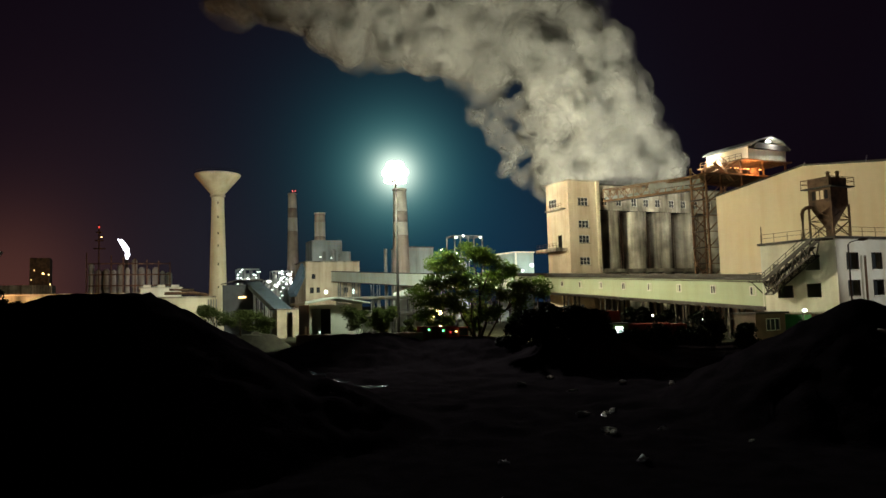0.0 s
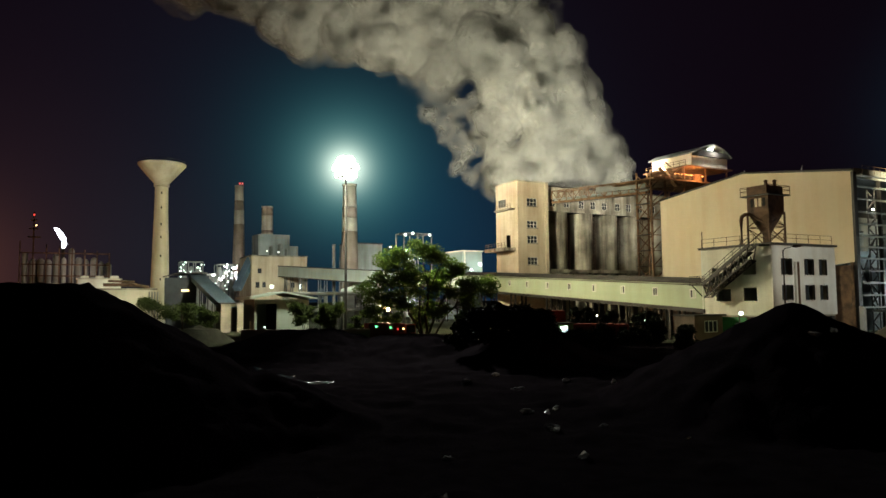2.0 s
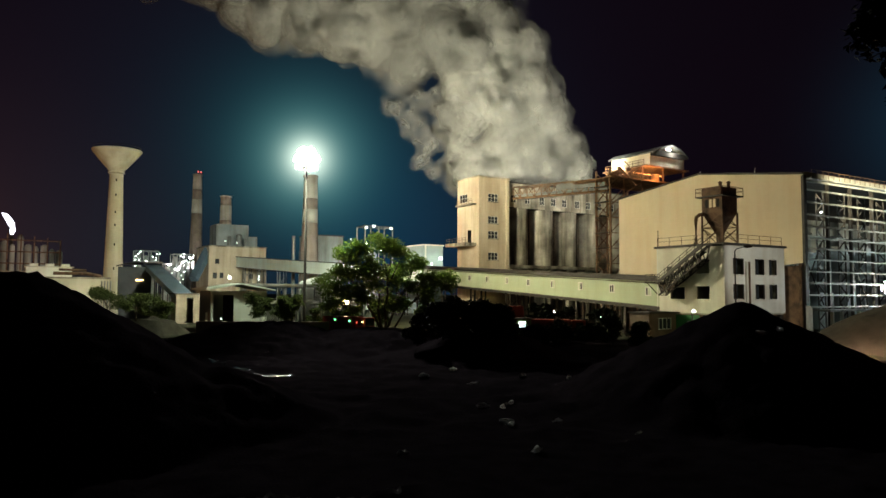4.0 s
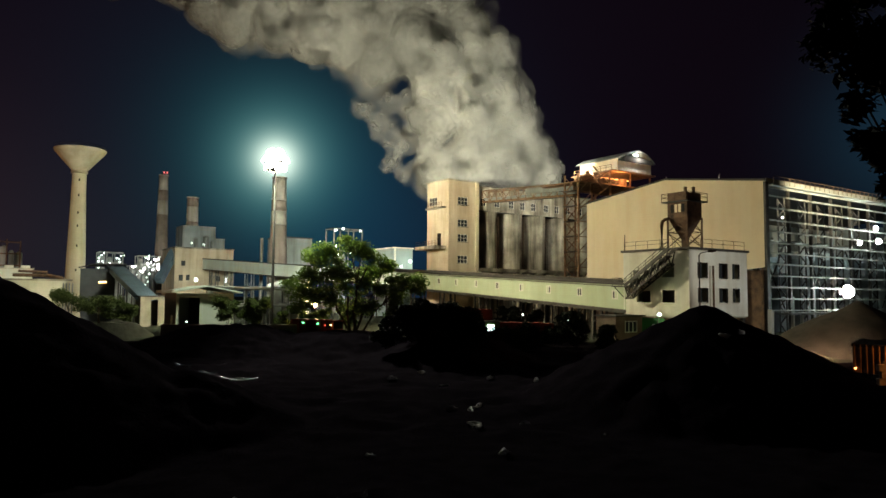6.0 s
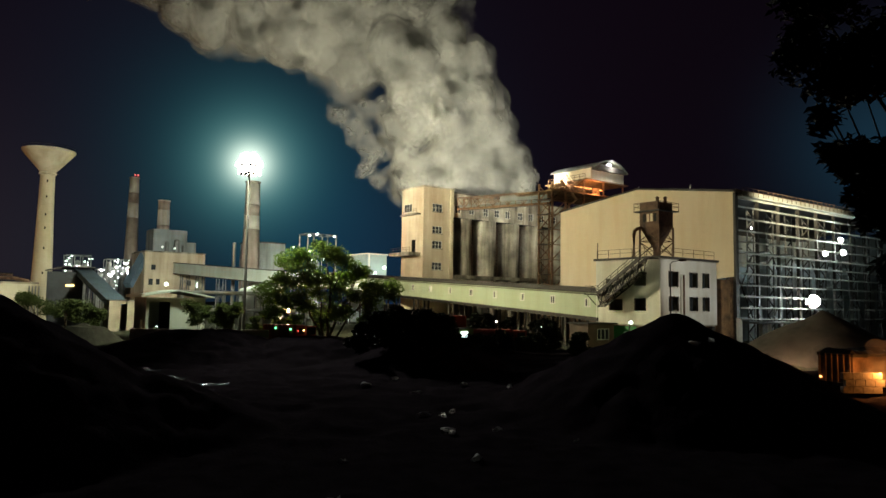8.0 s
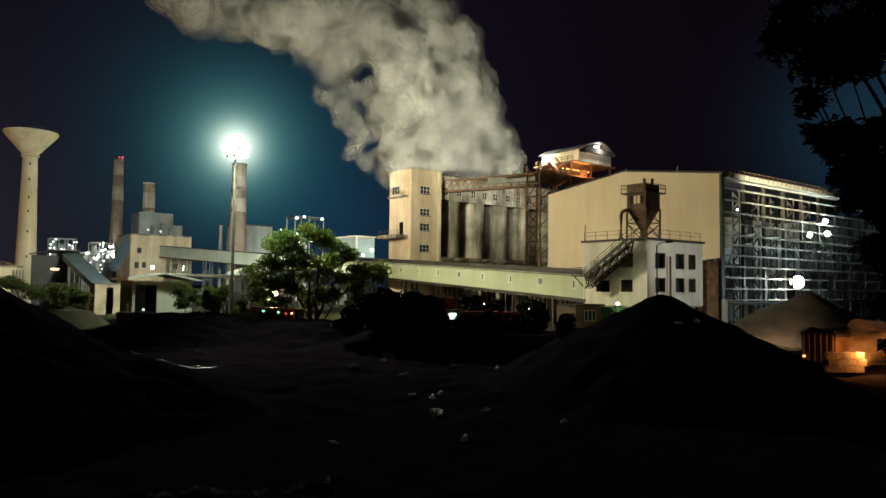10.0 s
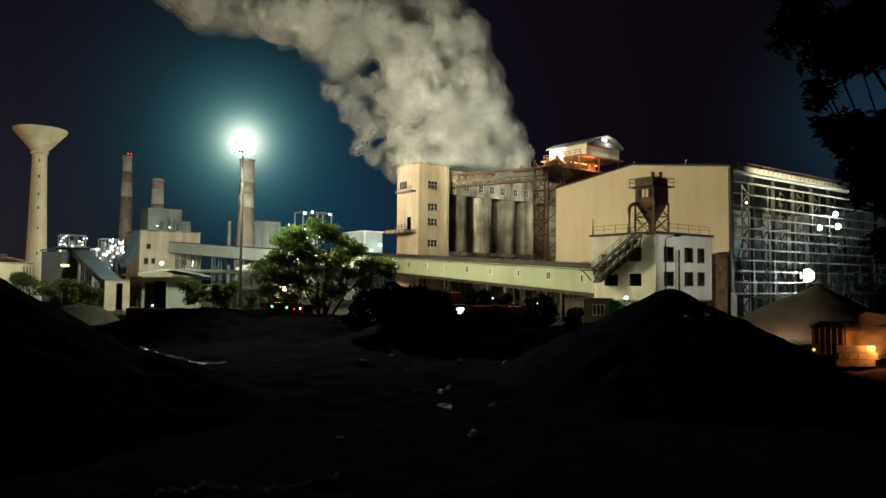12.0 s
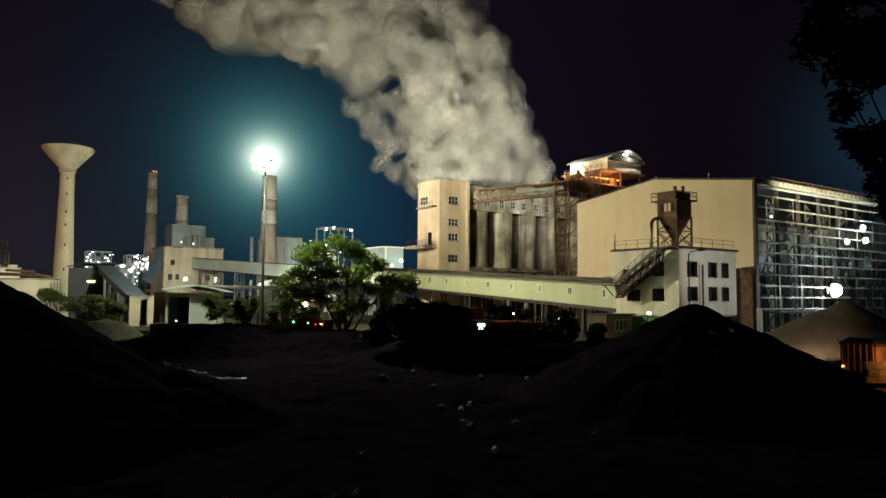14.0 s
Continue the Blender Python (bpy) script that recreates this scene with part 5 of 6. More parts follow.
part("roof", prism(bmesh.new(), [(26.6, 7.75), (32.1, 8.75), (37.8, 7.75), (37.8, 7.95), (32.1, 8.98), (26.6, 7.95)], "y", 112.6, 121.6), GREY_SHEET, shed)
part("eave_board", bars([((26.5, 121.5, 7.95), (26.9, 112.5, 8.05))], 0.35), WHITE, shed)
# dark backing paints the shade inside the front opening
part("partition", boxes((31.4, 31.6, 113.72, 120.78, 0.5, 7.6)), STEEL, shed)
part("door", boxes((27.53, 27.59, 115.4, 116.5, 0.8, 4.2)), GREY_SHEET, shed)
# cream render with a low base colour
DULL_CREAM = mat("dull_cream_render", (0.23, 0.21, 0.155), 0.9, var=0.3, scale=0.5, fine=4, bump=0.2)
cream_hut = thing("hut", (30.5, 145, 1.0), "small cream hut with a dark doorway", "hut")
part("wall", pierced("y", 144.0, 144.3, 28.4, 34.6, 0.8, 7.0, [(30.4, 31.6, 0.8, 6.4)]), DULL_CREAM, cream_hut)
part("wall", boxes((28.4, 28.7, 144.3, 149, 0.8, 7.0), (34.3, 34.6, 144.3, 149, 0.8, 7.0), (28.7, 34.3, 148.7, 149, 0.8, 7.0)), DULL_CREAM, cream_hut)
part("roof", boxes((28.1, 34.9, 143.7, 149.3, 7.0, 7.2)), ROOFING, cream_hut)
slide = thing("inclined_conveyor", (30, 160, 0), "blue-grey sheet-covered inclined conveyor", "conveyor")
sl_a, sl_b = Vector((30.2, 146.5, 6.6)), Vector((29.4, 180.0, 13.8))
part("cover", bar(bmesh.new(), sl_a, sl_b, 3.6, 1.1), BLUE_SHEET, slide)
for d in (-1.4, 1.4):
    for y, z in ((158, 8.4), (168, 10.6), (178, 12.8)):
        part("support", bar(bmesh.new(), (29.8 + d, y, 0.8), (29.8 + d, y, z), 0.25), STEEL, slide)
dark_house = thing("crusher_house", (24.5, 172, 0), "crusher house closed by a dark face in place of its unlit interior", "building")
# solid dark face paints the unlit inside of an open shed
part("wall", boxes((21.8, 29.0, 176, 190, 0.5, 13.2)), mat("unlit_interior_face", (0.045, 0.055, 0.065), 0.7, var=0.4, scale=0.4, fine=4, ribs=0.3), dark_house)
part("roof", prism(bmesh.new(), [(21.4, 13.2), (25.4, 14.2), (31.4, 14.2), (31.4, 14.5), (25.2, 14.5), (21.4, 13.5)], "y", 175.4, 190.6), ROOFING, dark_house)
part("lamp", boxes((25.6, 27.2, 175.8, 175.98, 10.0, 10.35)), LIT_WARM, dark_house)

brick_wall = thing("boundary_wall", (30, 100, 1.0), "low brown yard wall with a pale coping", "wall")
BW0, BW1 = Vector((23.0, 102.6, 0)), Vector((40.0, 95.4, 0))
part("wall", bar(bmesh.new(), BW0 + Vector((0, 0, 2.1)), BW1 + Vector((0, 0, 2.0)), 0.3, 2.4), BRICK, brick_wall)
part("coping", bar(bmesh.new(), BW0 + Vector((0, 0, 3.36)), BW1 + Vector((0, 0, 3.26)), 0.42, 0.1), CHALK, brick_wall)


def lorry(x, y, rz, m, label, lamps, top=3.0):
    ob = thing("lorry", (x, y, 1.1), label, "truck")
    t = pose(x, y, 1.1, 0, 0, rz)

    def b(name, mm, *sizes):
        bm = boxes(*sizes)
        bm.transform(t)
        return part(name, bm, mm, ob)
    b("cargo_box", m, (-3.4, 2.2, -1.2, 1.2, 1.0, top))
    for k in range(9):
        b("rib", m, (-3.3 + k * 0.66, -3.2 + k * 0.66, -1.28, -1.203, 1.0, top))
    b("cab", m, (2.4, 4.2, -1.15, 1.15, 0.7, 2.9))
    b("windscreen", PANE, (4.2, 4.24, -1.0, 1.0, 1.7, 2.7))
    b("side_window", PANE, (2.9, 3.9, -1.19, -1.153, 1.8, 2.6))
    b("chassis", STEEL, (-3.3, 4.0, -0.5, 0.5, 0.6, 0.95))
    for sx in (-2.6, -1.3, 3.2):
        for sy in (-1.05, 1.05):
            wh = bmesh.new()
            bmesh.ops.create_cone(wh, cap_ends=True, segments=18, radius1=0.5, radius2=0.5, depth=0.3, matrix=t @ pose(sx, sy, 0.5, 90, 0, 0))
            part("wheel", wh, DARK, ob)
    for (lx, ly, lz, lm) in lamps:
        b("lamp", lm, (lx - 0.09, lx + 0.09, ly - 0.06, ly + 0.06, lz - 0.09, lz + 0.09))
    return ob


lorry(59.0, 78.0, -28, RED, "faded red lorry parked under the conveyor gallery", [(-3.0, -1.32, 2.3, LIT_COOL)], 4.7)
lorry(42.3, 94.4, -62, RED, "dark lorry with small green and red lamps", [(-1.0, -1.34, 2.5, LIT_GREEN), (1.6, -1.34, 2.4, LIT_GREEN), (2.9, -1.34, 2.2, LIT_RED), (3.9, -1.34, 2.3, LIT_WARM)])
lorry(62.5, 72.4, -30, RED, "dusty red lorry standing in shadow", [])
booth = thing("weigh_booth", (56.6, 71.8, 1.0), "small booth with a lit white window", "booth")
part("wall", boxes((55.8, 58.2, 71.6, 73.6, 0.8, 4.2)), mat("booth_green", (0.10, 0.16, 0.05), 0.7, var=0.3), booth)
part("window", boxes((56.1, 57.2, 71.5, 71.58, 3.1, 3.9)), LIT_COOL, booth)
part("roof", boxes((55.5, 58.5, 71.2, 73.9, 4.2, 4.35)), ROOFING, booth)

rack = thing("pipe_rack", (48, 128, 0.8), "low steel rack carrying pale pipes across the yard", "pipe rack")
for k in range(8):
    x = 37.0 + 3.6 * k
    for y in (127.0, 130.0):
        part("post", bars([((x, y, 0.4), (x, y, 8.2))], 0.24), GREY, rack)
    part("cross_beam", bars([((x, 126.7, 8.3), (x, 130.3, 8.3)), ((x, 126.7, 5.2), (x, 130.3, 5.2))], 0.2), GREY, rack)
    if k % 2:
        part("brace", bars([((x, 127.0, 1.0), (x + 3.6, 127.0, 5.0))], 0.12), GREY, rack)
for y, z, r in ((127.4, 8.75, 0.32), (128.4, 8.65, 0.22), (129.5, 8.8, 0.36), (127.5, 5.55, 0.25), (128.8, 5.65, 0.34)):
    part("pipe", tube(bmesh.new(), [(36.0, y, z), (50.0, y, z), (63.4, y, z)], r, 10), GIRT, rack, smooth=True)
part("handrail", railing([(37.0 + 2.1 * k, 126.5, 5.3) for k in range(13)], 1.1, 0.07), GIRT, rack)
tank = thing("storage_tank", (56.5, 140, 0.8), "dim grey upright storage tank behind the pipe rack", "tank")
part("shell", turned(bmesh.new(), 56.5, 140, [(4.2, 0.4), (4.2, 9.6), (3.9, 9.9), (0.4, 10.9)], 32), GREY_SHEET, tank, smooth=True)
part("ladder", bars([((54.2 + d, 136.2, 0.6), (54.2 + d, 136.2, 10.0)) for d in (0, 0.6)] + [((54.2, 136.2, 1.0 + 0.5 * k), (54.8, 136.2, 1.0 + 0.5 * k)) for k in range(18)], 0.07), RUST, tank)

# ---- small lamps about the works ----


def post_lamp(x, y, z, r, m, label="small lit lamp on a steel post", ground=0.8):
    ob = thing("post_lamp", (x, y, ground), label, "lamp", "works lamps")
    r *= 0.4
    part("post", bars([((x, y, ground - 0.4), (x, y, z - r))], 0.12), STEEL, ob)
    bm = bmesh.new()
    bmesh.ops.create_uvsphere(bm, u_segments=12, v_segments=8, radius=r, matrix=Matrix.Translation((x, y, z)))
    part("bulb", bm, m, ob, smooth=True)


for x, y, z, r, m in ((47.5, 116.0, 7.2, 0.2, LIT_COOL), (40.5, 119.0, 5.2, 0.28, LIT_WARM), (58.7, 83.0, 5.6, 0.35, LIT_COOL), (61.0, 82.0, 5.4, 0.22, LIT_COOL),
                      (26.2, 101.6, 3.7, 0.25, LIT_COOL), (69.0, 70.0, 4.4, 0.16, LIT_COOL), (53.0, 93.0, 2.4, 0.18, LIT_COOL), (66.0, 76.0, 5.0, 0.2, LIT_WHITE), (56.0, 79.0, 6.2, 0.4, LIT_COOL),
                      (-20.2, 229.0, 11.6, 1.0, LIT_WARM), (-29.0, 320, 23.5, 0.9, LIT_WARM), (-27.0, 320, 23.0, 0.6, LIT_WARM), (-32.0, 320, 24.8, 0.5, LIT_WARM), (-33, 320, 21.0, 0.5, LIT_WARM), (-21.5, 260, 17.0, 0.5, LIT_WARM), (-26.4, 260, 13.5, 0.4, LIT_WARM)):
    post_lamp(x, y, z, r, m)

# ---- boiler house and far works ----
boiler = thing("boiler_house", (69.5, 291, 0), "pale rendered boiler house with a stepped roof", "building")
part("wall", boxes((69.5, 93.0, 291, 312, 0.5, 26.0)), RENDER, boiler)
part("parapet", boxes((69.2, 93.3, 290.7, 312.3, 26.0, 26.5)), CONCRETE, boiler)
part("upper_block", boxes((74.5, 88.0, 300, 311.5, 26.5, 36.2)), PANEL, boiler)
part("upper_block", boxes((88.0, 92.5, 302, 311, 26.5, 31.5)), PANEL, boiler)
for x, z, w, h, m in ((71.2, 13.0, 1.6, 2.4, PANE), (74.0, 13.2, 1.4, 2.2, PANE), (77.4, 12.8, 1.2, 1.3, LIT_COOL), (89.6, 12.5, 1.2, 2.0, LIT_COOL), (86.0, 13.0, 1.6, 2.2, PANE), (72.0, 19.0, 1.6, 2.0, PANE), (90.0, 18.0, 1.6, 2.0, PANE)):
    part("window", boxes((x, x + w, 290.9, 290.98, z, z + h)), m, boiler)
for x, h, r in ((79.0, 30.5, 0.8), (83.0, 31.5, 1.2), (85.6, 29.5, 0.6)):
    part("roof_vessel", turned(bmesh.new(), x, 296.5, [(r, 26.5), (r, h), (r * 0.4, h + 0.5)], 16), GREY, boiler)
for x, z in ((76.2, 28.2), (81.0, 27.8)):
    part("roof_lamp", boxes((x, x + 0.5, 293, 293.3, z, z + 0.5)), LIT_COOL, boiler)
leg = bar(bmesh.new(), (63.0, 288, 12.5), (70.5, 296, 25.0), 3.0, 2.6)
part("side_conveyor", leg, BLUE_SHEET, boiler, "inclined conveyor climbing to the roof")
stack_house = thing("stack_house", (97, 250, 0), "grey block building beside the stout chimney", "building")
part("wall", boxes((97.0, 110.0, 250, 262, 0.5, 29.0)), PANEL, stack_house)
part("roof", boxes((96.7, 110.3, 249.7, 262.3, 29.0, 29.4)), ROOFING, stack_house)
vents = thing("exhaust_pipes", (90, 270, 0), "slim pale exhaust pipe and roof tank", "pipe")
part("pipe", turned(bmesh.new(), 94.6, 262, [(0.7, 0.5), (0.7, 29.5)], 14), GREY, vents)
part("tank", turned(bmesh.new(), 96.6, 258, [(1.2, 0.5), (1.2, 24.0), (0.5, 24.6)], 16), GREY, vents)
blue_house = thing("office_block", (109.5, 188, 0), "pale blue sheet-clad block with lit lamps", "building")
part("wall", boxes((109.8, 117.0, 188, 200, 0.5, 22.3)), mat("pale_blue_sheet", (0.32, 0.40, 0.40), 0.6, var=0.2, scale=0.3), blue_house)
part("parapet", boxes((109.5, 117.3, 187.7, 200.3, 22.3, 22.7)), WHITE, blue_house)
part("pilaster", boxes((110.3, 110.8, 187.8, 187.98, 12, 22.3)), WHITE, blue_house)
part("lamp", boxes((115.6, 116.5, 187.6, 187.9, 18.0, 18.8)), LIT_COOL, blue_house)
part("lamp", boxes((112.5, 113.0, 187.6, 187.9, 16.4, 17.0)), LIT_COOL, blue_house)
lamp("blue_house_light", (114.5, 184.0, 18.0), 500, (0.9, 1.0, 0.85), 0.3)

frame_works = thing("steel_frame_plant", (98, 206, 0), "open steel plant frame hung with lamps", "plant frame")
pr = []
for x in (97.4, 102.4, 107.4):
    for y in (204, 210):
        pr.append(((x, y, 0.5), (x, y, 29.2)))
for z in (8, 15, 22, 29):
    pr += [((97.4, 204, z), (107.4, 204, z)), ((97.4, 210, z), (107.4, 210, z)), ((97.4, 204, z), (97.4, 210, z)), ((107.4, 204, z), (107.4, 210, z))]
part("frame", bars(pr, 0.35), GREY, frame_works)
part("vessel", turned(bmesh.new(), 101.0, 207, [(2.0, 2), (2.0, 20), (0.8, 21.5)], 20), PANEL, frame_works)
for x, z, r in ((97.8, 28.4, 0.5), (100.4, 29.0, 0.5), (106.6, 28.6, 0.45), (98.4, 20.6, 0.55), (103.0, 21.0, 0.4), (92.5, 24.4, 0.3), (98.0, 23.4, 0.35)):
    r *= 0.6
    part("lamp", boxes((x - r, x + r, 203.5, 203.8, z - r, z + r)), LIT_COOL, frame_works)

for bx, by, wide, base_z, top_z, seed in ((50.5, 350, 10.0, 17.0, 26.5, 1), (65.5, 342, 9.0, 17.5, 25.0, 2), (60.0, 330, 8.0, 10.0, 20.0, 5)):
    rg = random.Random(seed)
    pl = thing("lit_plant", (bx, by, 0), "distant process plant crowded with bright lamps", "plant frame")
    pr = [((bx + wide * i / 3, by + d, 0.5), (bx + wide * i / 3, by + d, top_z)) for i in range(4) for d in (0, 6)]
    pr += [((bx, by + d, z), (bx + wide, by + d, z)) for d in (0, 6) for z in (base_z, (base_z + top_z) / 2, top_z)]
    part("frame", bars(pr, 0.4), GREY, pl)
    for k in range(3):
        part("vessel", turned(bmesh.new(), bx + wide * (k + 0.5) / 3, by + 3, [(1.3, 0.5), (1.3, top_z - 2 - k), (0.5, top_z - 1 - k)], 16), GREY, pl)
    for k in range(20):
        x, z = bx + rg.uniform(-0.5, wide + 0.5), rg.uniform(base_z, top_z)
        r = rg.uniform(0.14, 0.34)
        part("lamp", boxes((x - r, x + r, by - 0.8, by - 0.45, z - r * 0.8, z + r * 0.8)), LIT_COOL if rg.random() < 0.7 else LIT_WHITE, pl)

# ---- left works: tank wall, refinery, flare ----
basin = thing("concrete_basin", (9, 158, 0), "cream concrete basin wall with pipes along its top", "basin")
part("wall", boxes((3.0, 18.0, 158, 158.5, 0.5, 10.0)), TOWER, basin)
part("wall", boxes((17.6, 18.0, 158.5, 172, 0.5, 10.0)), TOWER, basin)
part("lip", boxes((2.8, 18.2, 157.8, 158.7, 10.0, 10.35)), CONCRETE, basin)
part("pipe", tube(bmesh.new(), [(8.0, 160, 11.1), (14.0, 160, 11.1), (16.5, 159.5, 10.6), (17.4, 159, 9.4)], 0.35, 10), RUST, basin)
part("pipe", tube(bmesh.new(), [(9.0, 161, 11.9), (14.0, 161, 11.8)], 0.25, 10), RUST, basin)
for k in range(4):
    part("downpipe", tube(bmesh.new(), [(16.6 + k * 0.55, 157.6, 0.8), (16.6 + k * 0.55, 157.6, 9.6)], 0.14, 8), GREY, basin)
low_hut = thing("pump_house", (4, 172, 0), "long low white pump house", "building")
part("wall", boxes((3.6, 12.2, 172, 178, 0.5, 12.6)), WHITE, low_hut)
part("roof", boxes((3.3, 12.5, 171.7, 178.3, 12.6, 12.8)), CHALK, low_hut)
for x in (4.2, 7.2, 10.2):
    part("skylight", boxes((x, x + 1.6, 173, 175, 12.8, 13.4)), WHITE, low_hut)
wall_far = thing("works_wall", (-40, 205, 0), "long pale works wall behind the coal heap", "wall")
part("wall", boxes((-46, 6, 205, 205.5, 0.5, 12.2)), CONCRETE, wall_far)
part("coping", boxes((-46, 6, 204.8, 205.7, 12.2, 12.5)), CHALK, wall_far)
refinery = thing("refinery", (3, 285, 0), "dim row of process columns and vessels with pipework", "plant")
rg = random.Random(9)
for k in range(12):
    x = -10.5 + k * 2.4
    r, h = rg.uniform(0.7, 1.3), rg.uniform(22.5, 28.0) - 0.2 * k
    part("column", turned(bmesh.new(), x, 285 + rg.uniform(-2, 3), [(r, 0.5), (r, h), (r * 0.4, h + 0.8)], 16), PANEL, refinery)
pr = []
for k in range(8):
    x = -12 + k * 4.0
    pr.append(((x, 282, 0.5), (x, 282, 29 - 0.5 * k)))
for z in (17, 21, 25):
    pr.append(((-12, 282, z), (16, 282, z)))
for pa, pb in pr:
    part("pipe_rack", bar(bmesh.new(), pa, pb, 0.4), RUST, refinery)
part("cross_tower", bars([((-8.2, 288, 0.5), (-8.2, 288, 40)), ((-9.6, 288, 34), (-6.8, 288, 34)), ((-9.2, 288, 37), (-7.2, 288, 37)), ((-10, 288, 31), (-6, 288, 31))], 0.5), RUST, refinery)
part("beacon", boxes((-8.5, -7.9, 287.5, 287.8, 38.6, 39.2)), LIT_RED, refinery)
part("lamp", boxes((-7.6, -7.2, 287.5, 287.8, 35.0, 35.4)), LIT_WARM, refinery)
flare = thing("flare_stack", (1.2, 296, 0), "flare stack with a curling white flame", "flare")
part("stack", turned(bmesh.new(), 1.2, 296, [(0.8, 0.5), (0.6, 27.6)], 14), STEEL, flare)
fm = bmesh.new()
tube(fm, [(1.2, 296, 27.8), (1.5, 296, 29.4), (1.2, 296, 31.2), (0.2, 296, 33.0), (-0.9, 296, 34.6), (-1.9, 296, 35.4)], [0.5, 0.85, 1.0, 1.0, 0.75, 0.15], 12)
for v in fm.verts:
    v.co += Vector((1, 0, 0.6)) * 0.5 * noise.noise(v.co * 0.9)
part("flame", fm, glow("flame", (0.85, 0.88, 1.0), 6), flare, "white flame blown sideways", True)
left_plant = thing("smelter", (-40, 320, 0), "dim lit smelter building with a sloping conveyor", "building")
part("wall", boxes((-46, -26, 322, 340, 0.5, 19.0)), CONCRETE, left_plant)
part("tower_block", boxes((-34, -27, 323, 335, 19.0, 30.0)), RUST, left_plant)
part("conveyor", bar(bmesh.new(), (-52, 318, 36), (-43, 318, 31), 2.2, 2.0), PANEL, left_plant)
part("beacon", boxes((78.0, 78.6, 354.0, 354.3, 66.0, 66.8)), LIT_RED, bpy.data.objects["chimney"])
part("beacon", boxes((79.4, 80.0, 354.0, 354.3, 66.0, 66.8)), LIT_RED, bpy.data.objects["chimney"])

# ---- dust over the gravel by the truck ----
DUST = STEAM.copy()
DUST.name = "dust"
DUST.node_tree.nodes["Principled BSDF"].inputs["Base Color"].default_value = (0.45, 0.40, 0.36, 1)
DUSTY = veil("drifting_dust", DUST, 0.40, 0.85, 0.30, 0.4)
DUST_PUFFS = [(60.4, 25.2, 2.4, 1.2), (60.9, 24.4, 3.3, 1.1), (59.9, 23.2, 2.2, 1.0), (61.2, 23.4, 2.9, 1.2), (61.8, 22.4, 3.8, 1.1), (61.0, 21.6, 2.4, 1.0), (62.0, 24.6, 4.4, 0.9), (62.6, 21.2, 3.0, 1.2), (62.8, 23.4, 4.9, 0.8), (63.6, 28.4, 4.6, 0.9), (63.2, 29.6, 3.4, 1.1)]
steam_plume(DUST_PUFFS, "dust_cloud", 1.0, 0.35, ((2.4, 2.2), (0.9, 1.2), (0.5, 0.2)), DUSTY, "thin dust drifting over the gravel by the truck")

# ---- soil mound and lit pillar at the yard edge ----
SOIL = mat("grey_soil", (0.055, 0.055, 0.040), 0.95, var=0.5, scale=0.7, fine=5, bump=0.8)
mb = bmesh.new()
mr = [[mb.verts.new((19.0 + 5.6 * q * math.cos(a) * (1 + 0.2 * noise.noise(Vector((math.cos(a), math.sin(a), 4.0)))), 112.0 + 4.0 * q * math.sin(a), 0.8 + 2.9 * (1 - q * q) * (1 + 0.3 * noise.noise(Vector((q * 3, a, 1.0))))))
       for a in [2 * math.pi * k / 36 for k in range(36)]] for q in (1.0, 0.85, 0.68, 0.5, 0.32, 0.15)]
for lo, hi in zip(mr, mr[1:]):
    for k in range(36):
        mb.faces.new((lo[k], lo[(k + 1) % 36], hi[(k + 1) % 36], hi[k]))
mb.faces.new(mr[-1])
solo("soil_mound", mb, SOIL, "low grey mound of soil beside the yard wall", "mound", (19.0, 112.0, 0.8))
pillar = thing("lamp_pillar", (49.4, 113.6, 0.8), "white pillar with a warm lamp at the yard gate", "pillar")
part("post", boxes((49.2, 49.7, 113.4, 113.9, 0.6, 11.0)), WHITE, pillar)
part("cap", boxes((49.05, 49.85, 113.25, 114.05, 11.0, 11.25)), CONCRETE, pillar)
part("lens", turned(bmesh.new(), 50.5, 113.2, [(0.1, 5.4), (0.55, 5.6), (0.55, 6.2), (0.1, 6.4)], 14), LIT_WARM, pillar)
part("bracket", bars([((49.7, 113.6, 6.3), (50.5, 113.25, 6.3))], 0.1), STEEL, pillar)

# ---- wet patches ----
WATER = bpy.data.materials.new("puddle_water")
WATER.use_nodes = True
wnod, wlin = WATER.node_tree.nodes, WATER.node_tree.links
wb = wnod["Principled BSDF"]
wb.inputs["Base Color"].default_value = (0.02, 0.02, 0.02, 1)
wb.inputs["Roughness"].default_value = 0.06
wtc, wno, wbu = wnod.new("ShaderNodeTexCoord"), wnod.new("ShaderNodeTexNoise"), wnod.new("ShaderNodeBump")
wno.inputs["Scale"].default_value, wno.inputs["Detail"].default_value = 1.6, 4
wbu.inputs["Strength"].default_value, wbu.inputs["Distance"].default_value = 0.8, 0.35
wlin.new(wtc.outputs["Object"], wno.inputs["Vector"])
wlin.new(wno.outputs["Fac"], wbu.inputs["Height"])
wlin.new(wbu.outputs["Normal"], wb.inputs["Normal"])


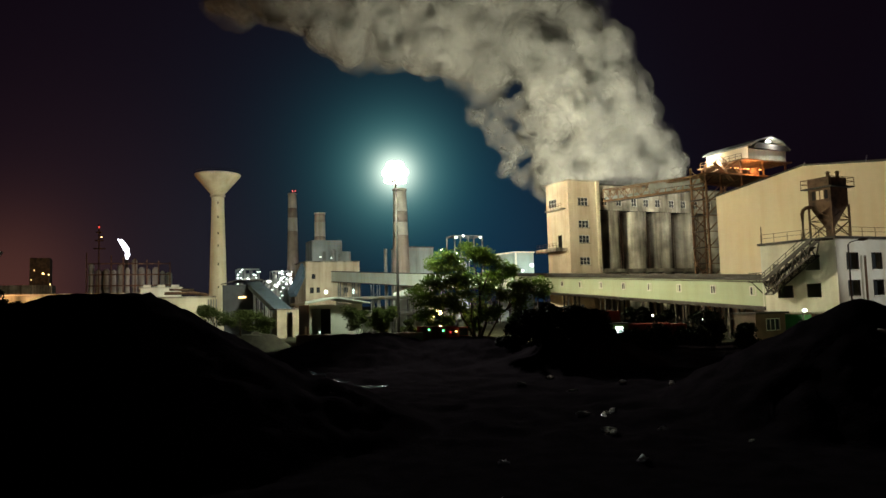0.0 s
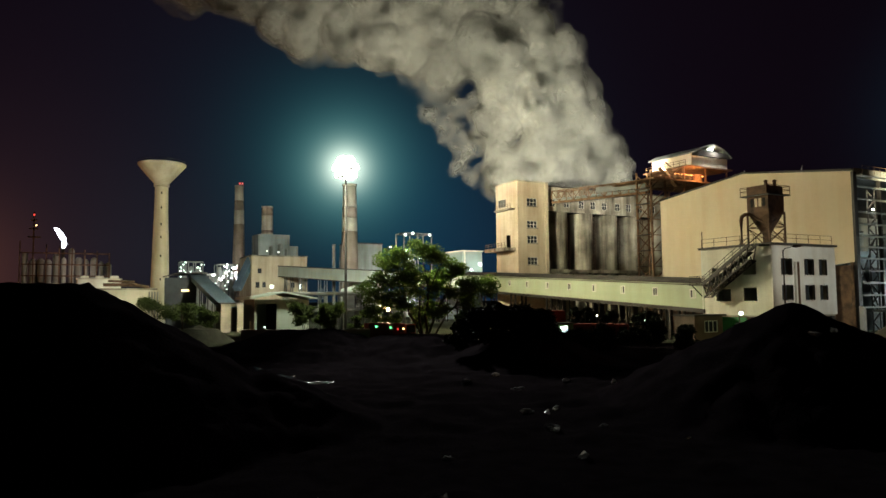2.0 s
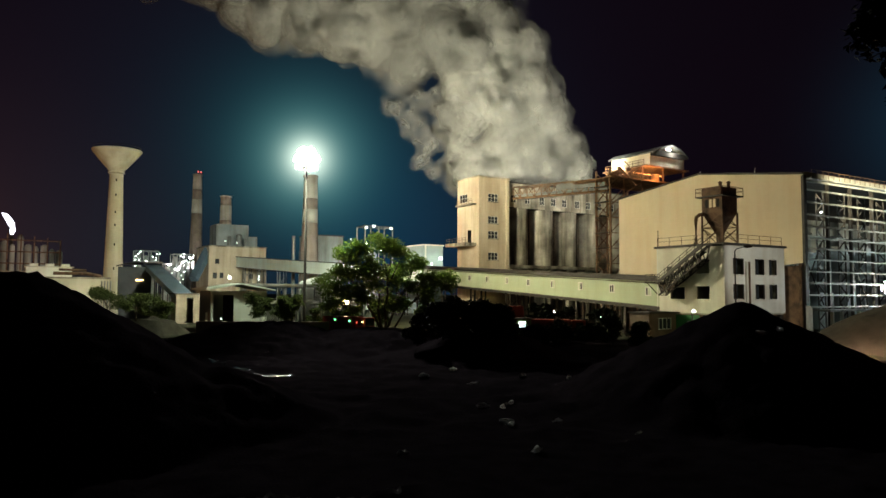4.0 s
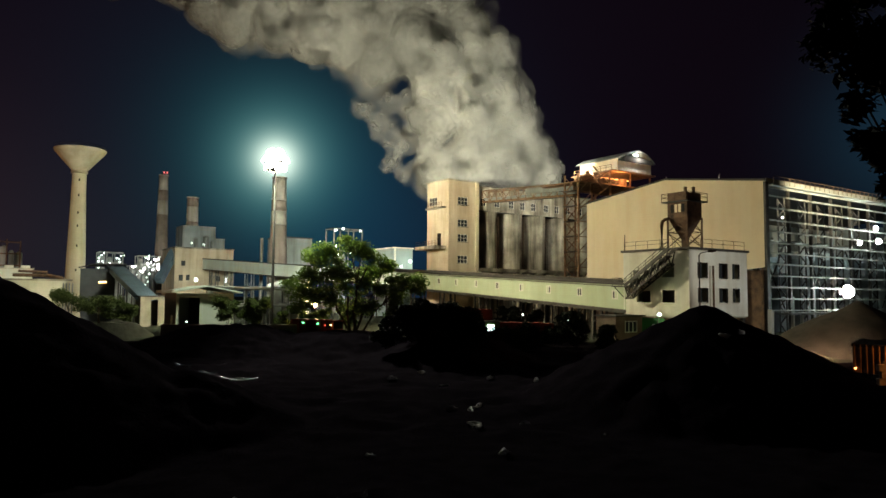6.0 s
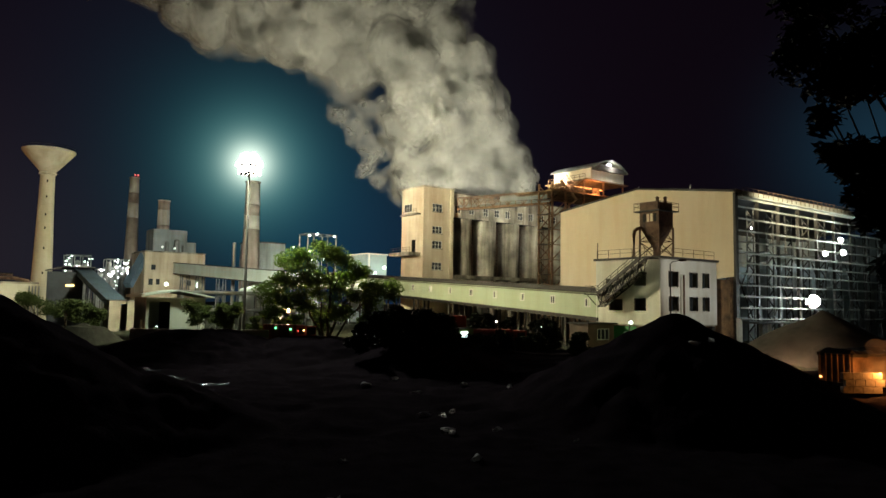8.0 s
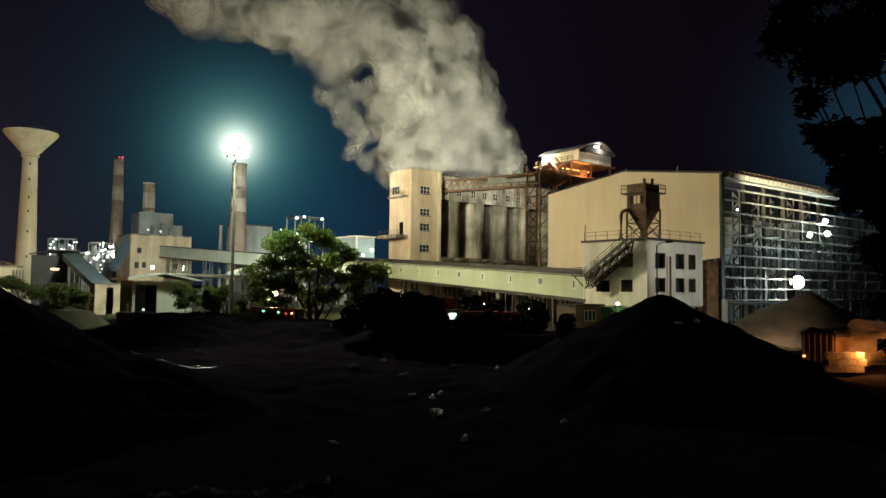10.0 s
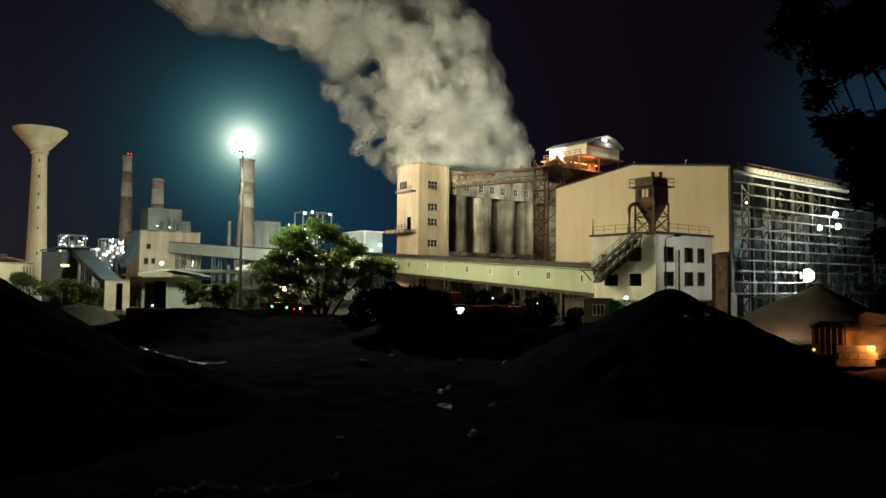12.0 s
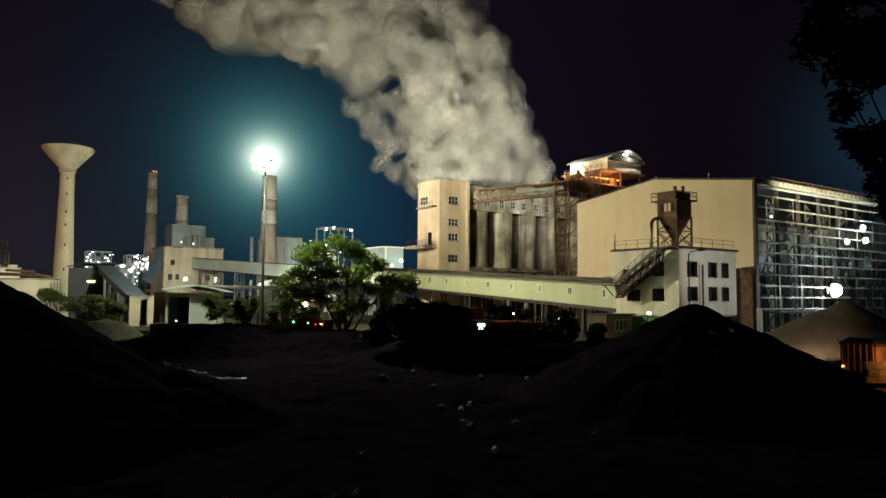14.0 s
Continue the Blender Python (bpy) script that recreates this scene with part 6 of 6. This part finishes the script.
def puddle(x, y, rx, ry, turn, seed):
    rg = random.Random(seed)
    n = 40
    z = heap_height(x, y)
    c, s = math.cos(turn), math.sin(turn)
    bm = bmesh.new()
    edge = []
    for k in range(n):
        a = 2 * math.pi * k / n
        w = 0.75 + 0.5 * noise.noise(Vector((math.cos(a) * 1.6, math.sin(a) * 1.6, seed * 3.1)))
        u, v = rx * w * math.cos(a), ry * w * math.sin(a)
        px, py = x + u * c - v * s, y + u * s + v * c
        edge.append((px, py))
    rings = []
    for q in (1.0, 0.75, 0.5, 0.25):
        rings.append([bm.verts.new((x + (px - x) * q, y + (py - y) * q, heap_height(x + (px - x) * q, y + (py - y) * q) + (0.03 if q < 1 else -0.03))) for px, py in edge])
    for lo, hi in zip(rings, rings[1:]):
        for k in range(n):
            bm.faces.new((lo[k], lo[(k + 1) % n], hi[(k + 1) % n], hi[k]))
    bm.faces.new(rings[-1])
    solo("puddle", bm, WATER, "shallow puddle shining on black coal ground", "puddle", (x, y, z), group="puddles on the coal yard")


for k, (x, y, rx, ry, turn) in enumerate(((17.2, 67.4, 3.0, 0.7, 1.7), (17.7, 61.6, 3.2, 0.8, 1.6), (18.6, 56.6, 2.6, 1.1, 0.4), (17.0, 64.4, 1.2, 0.3, 1.2), (19.6, 57.8, 1.2, 0.3, 0.2), (43.2, 78.5, 2.4, 1.1, -0.5), (26.4, 37.3, 0.8, 0.3, 0.5), (24.4, 32.4, 0.9, 0.25, 1.2), (27.6, 31.5, 0.8, 0.25, 0.8),
                                         (36.8, 40.7, 0.9, 0.3, 0.3), (28.0, 36.8, 1.2, 0.3, 0.2), (31.9, 46.3, 0.8, 0.3, 0.9), (33.5, 52.0, 0.9, 0.3, 0.1), (29.5, 27.0, 0.6, 0.25, 0.5))):
    puddle(x, y, rx, ry, turn, k + 1)
PLASTIC = mat("pale_wet_plastic", (0.80, 0.80, 0.76), 0.12, var=0.2, scale=2, fine=12, bump=0.4, spec=0.8)
rg = random.Random(17)
# pale glossy scraps added where wet ground glints
for x, y in ((26.4, 37.3), (24.6, 32.0), (24.9, 32.9), (27.6, 31.5), (36.8, 40.7), (28.6, 37.2), (27.2, 36.2), (31.9, 46.3), (36.5, 46.0), (43.0, 34.5), (33.5, 52.0), (40.5, 27.0), (21.5, 26.0), (29.5, 50.0), (41.6, 26.4), (16.0, 29.0)):
    bm = bmesh.new()
    bmesh.ops.create_icosphere(bm, subdivisions=3, radius=0.3)
    wide, turn = rg.uniform(0.7, 1.6), rg.uniform(0, 3.1)
    for v in bm.verts:
        v.co += v.co * 0.9 * noise.noise(v.co * 6 + Vector((x, y, 0)))
        v.co = Vector((v.co.x * wide, v.co.y * 0.5, v.co.z * 0.55))
    zg = heap_height(x, y)
    bm.transform(pose(x, y, zg + 0.06, 0, 0, math.degrees(turn)))
    solo("glint_scrap", bm, PLASTIC, "crumpled pale scrap added to make a glint on coal", "litter", (x, y, zg), group="scraps on the coal yard")
film_bm = bmesh.new()
edges = []
for k in range(40):
    f = k / 39
    x, y = 6.6 + 5.9 * f, 24.5 - 1.7 * f + 0.12 * math.sin(k * 0.8)
    wide = 0.10 + 0.10 * f + 0.05 * math.sin(k * 1.7)
    z = heap_height(x, y) + 0.10
    edges.append([film_bm.verts.new((x + 0.05 * d, y + wide * d, z + 0.05 * math.sin(k * 2.1 + d) + (0.07 if d == 0 else -0.04))) for d in (-1, 0, 1)])
for a, b in zip(edges, edges[1:]):
    for d in (0, 1):
        film_bm.faces.new((a[d], b[d], b[d + 1], a[d + 1]))
bmesh.ops.solidify(film_bm, geom=film_bm.faces[:], thickness=0.02)
solo("plastic_film", film_bm, PLASTIC, "long crumpled strip of pale plastic film on the ground", "litter", (6.6, 24.5, heap_height(6.6, 24.5)))
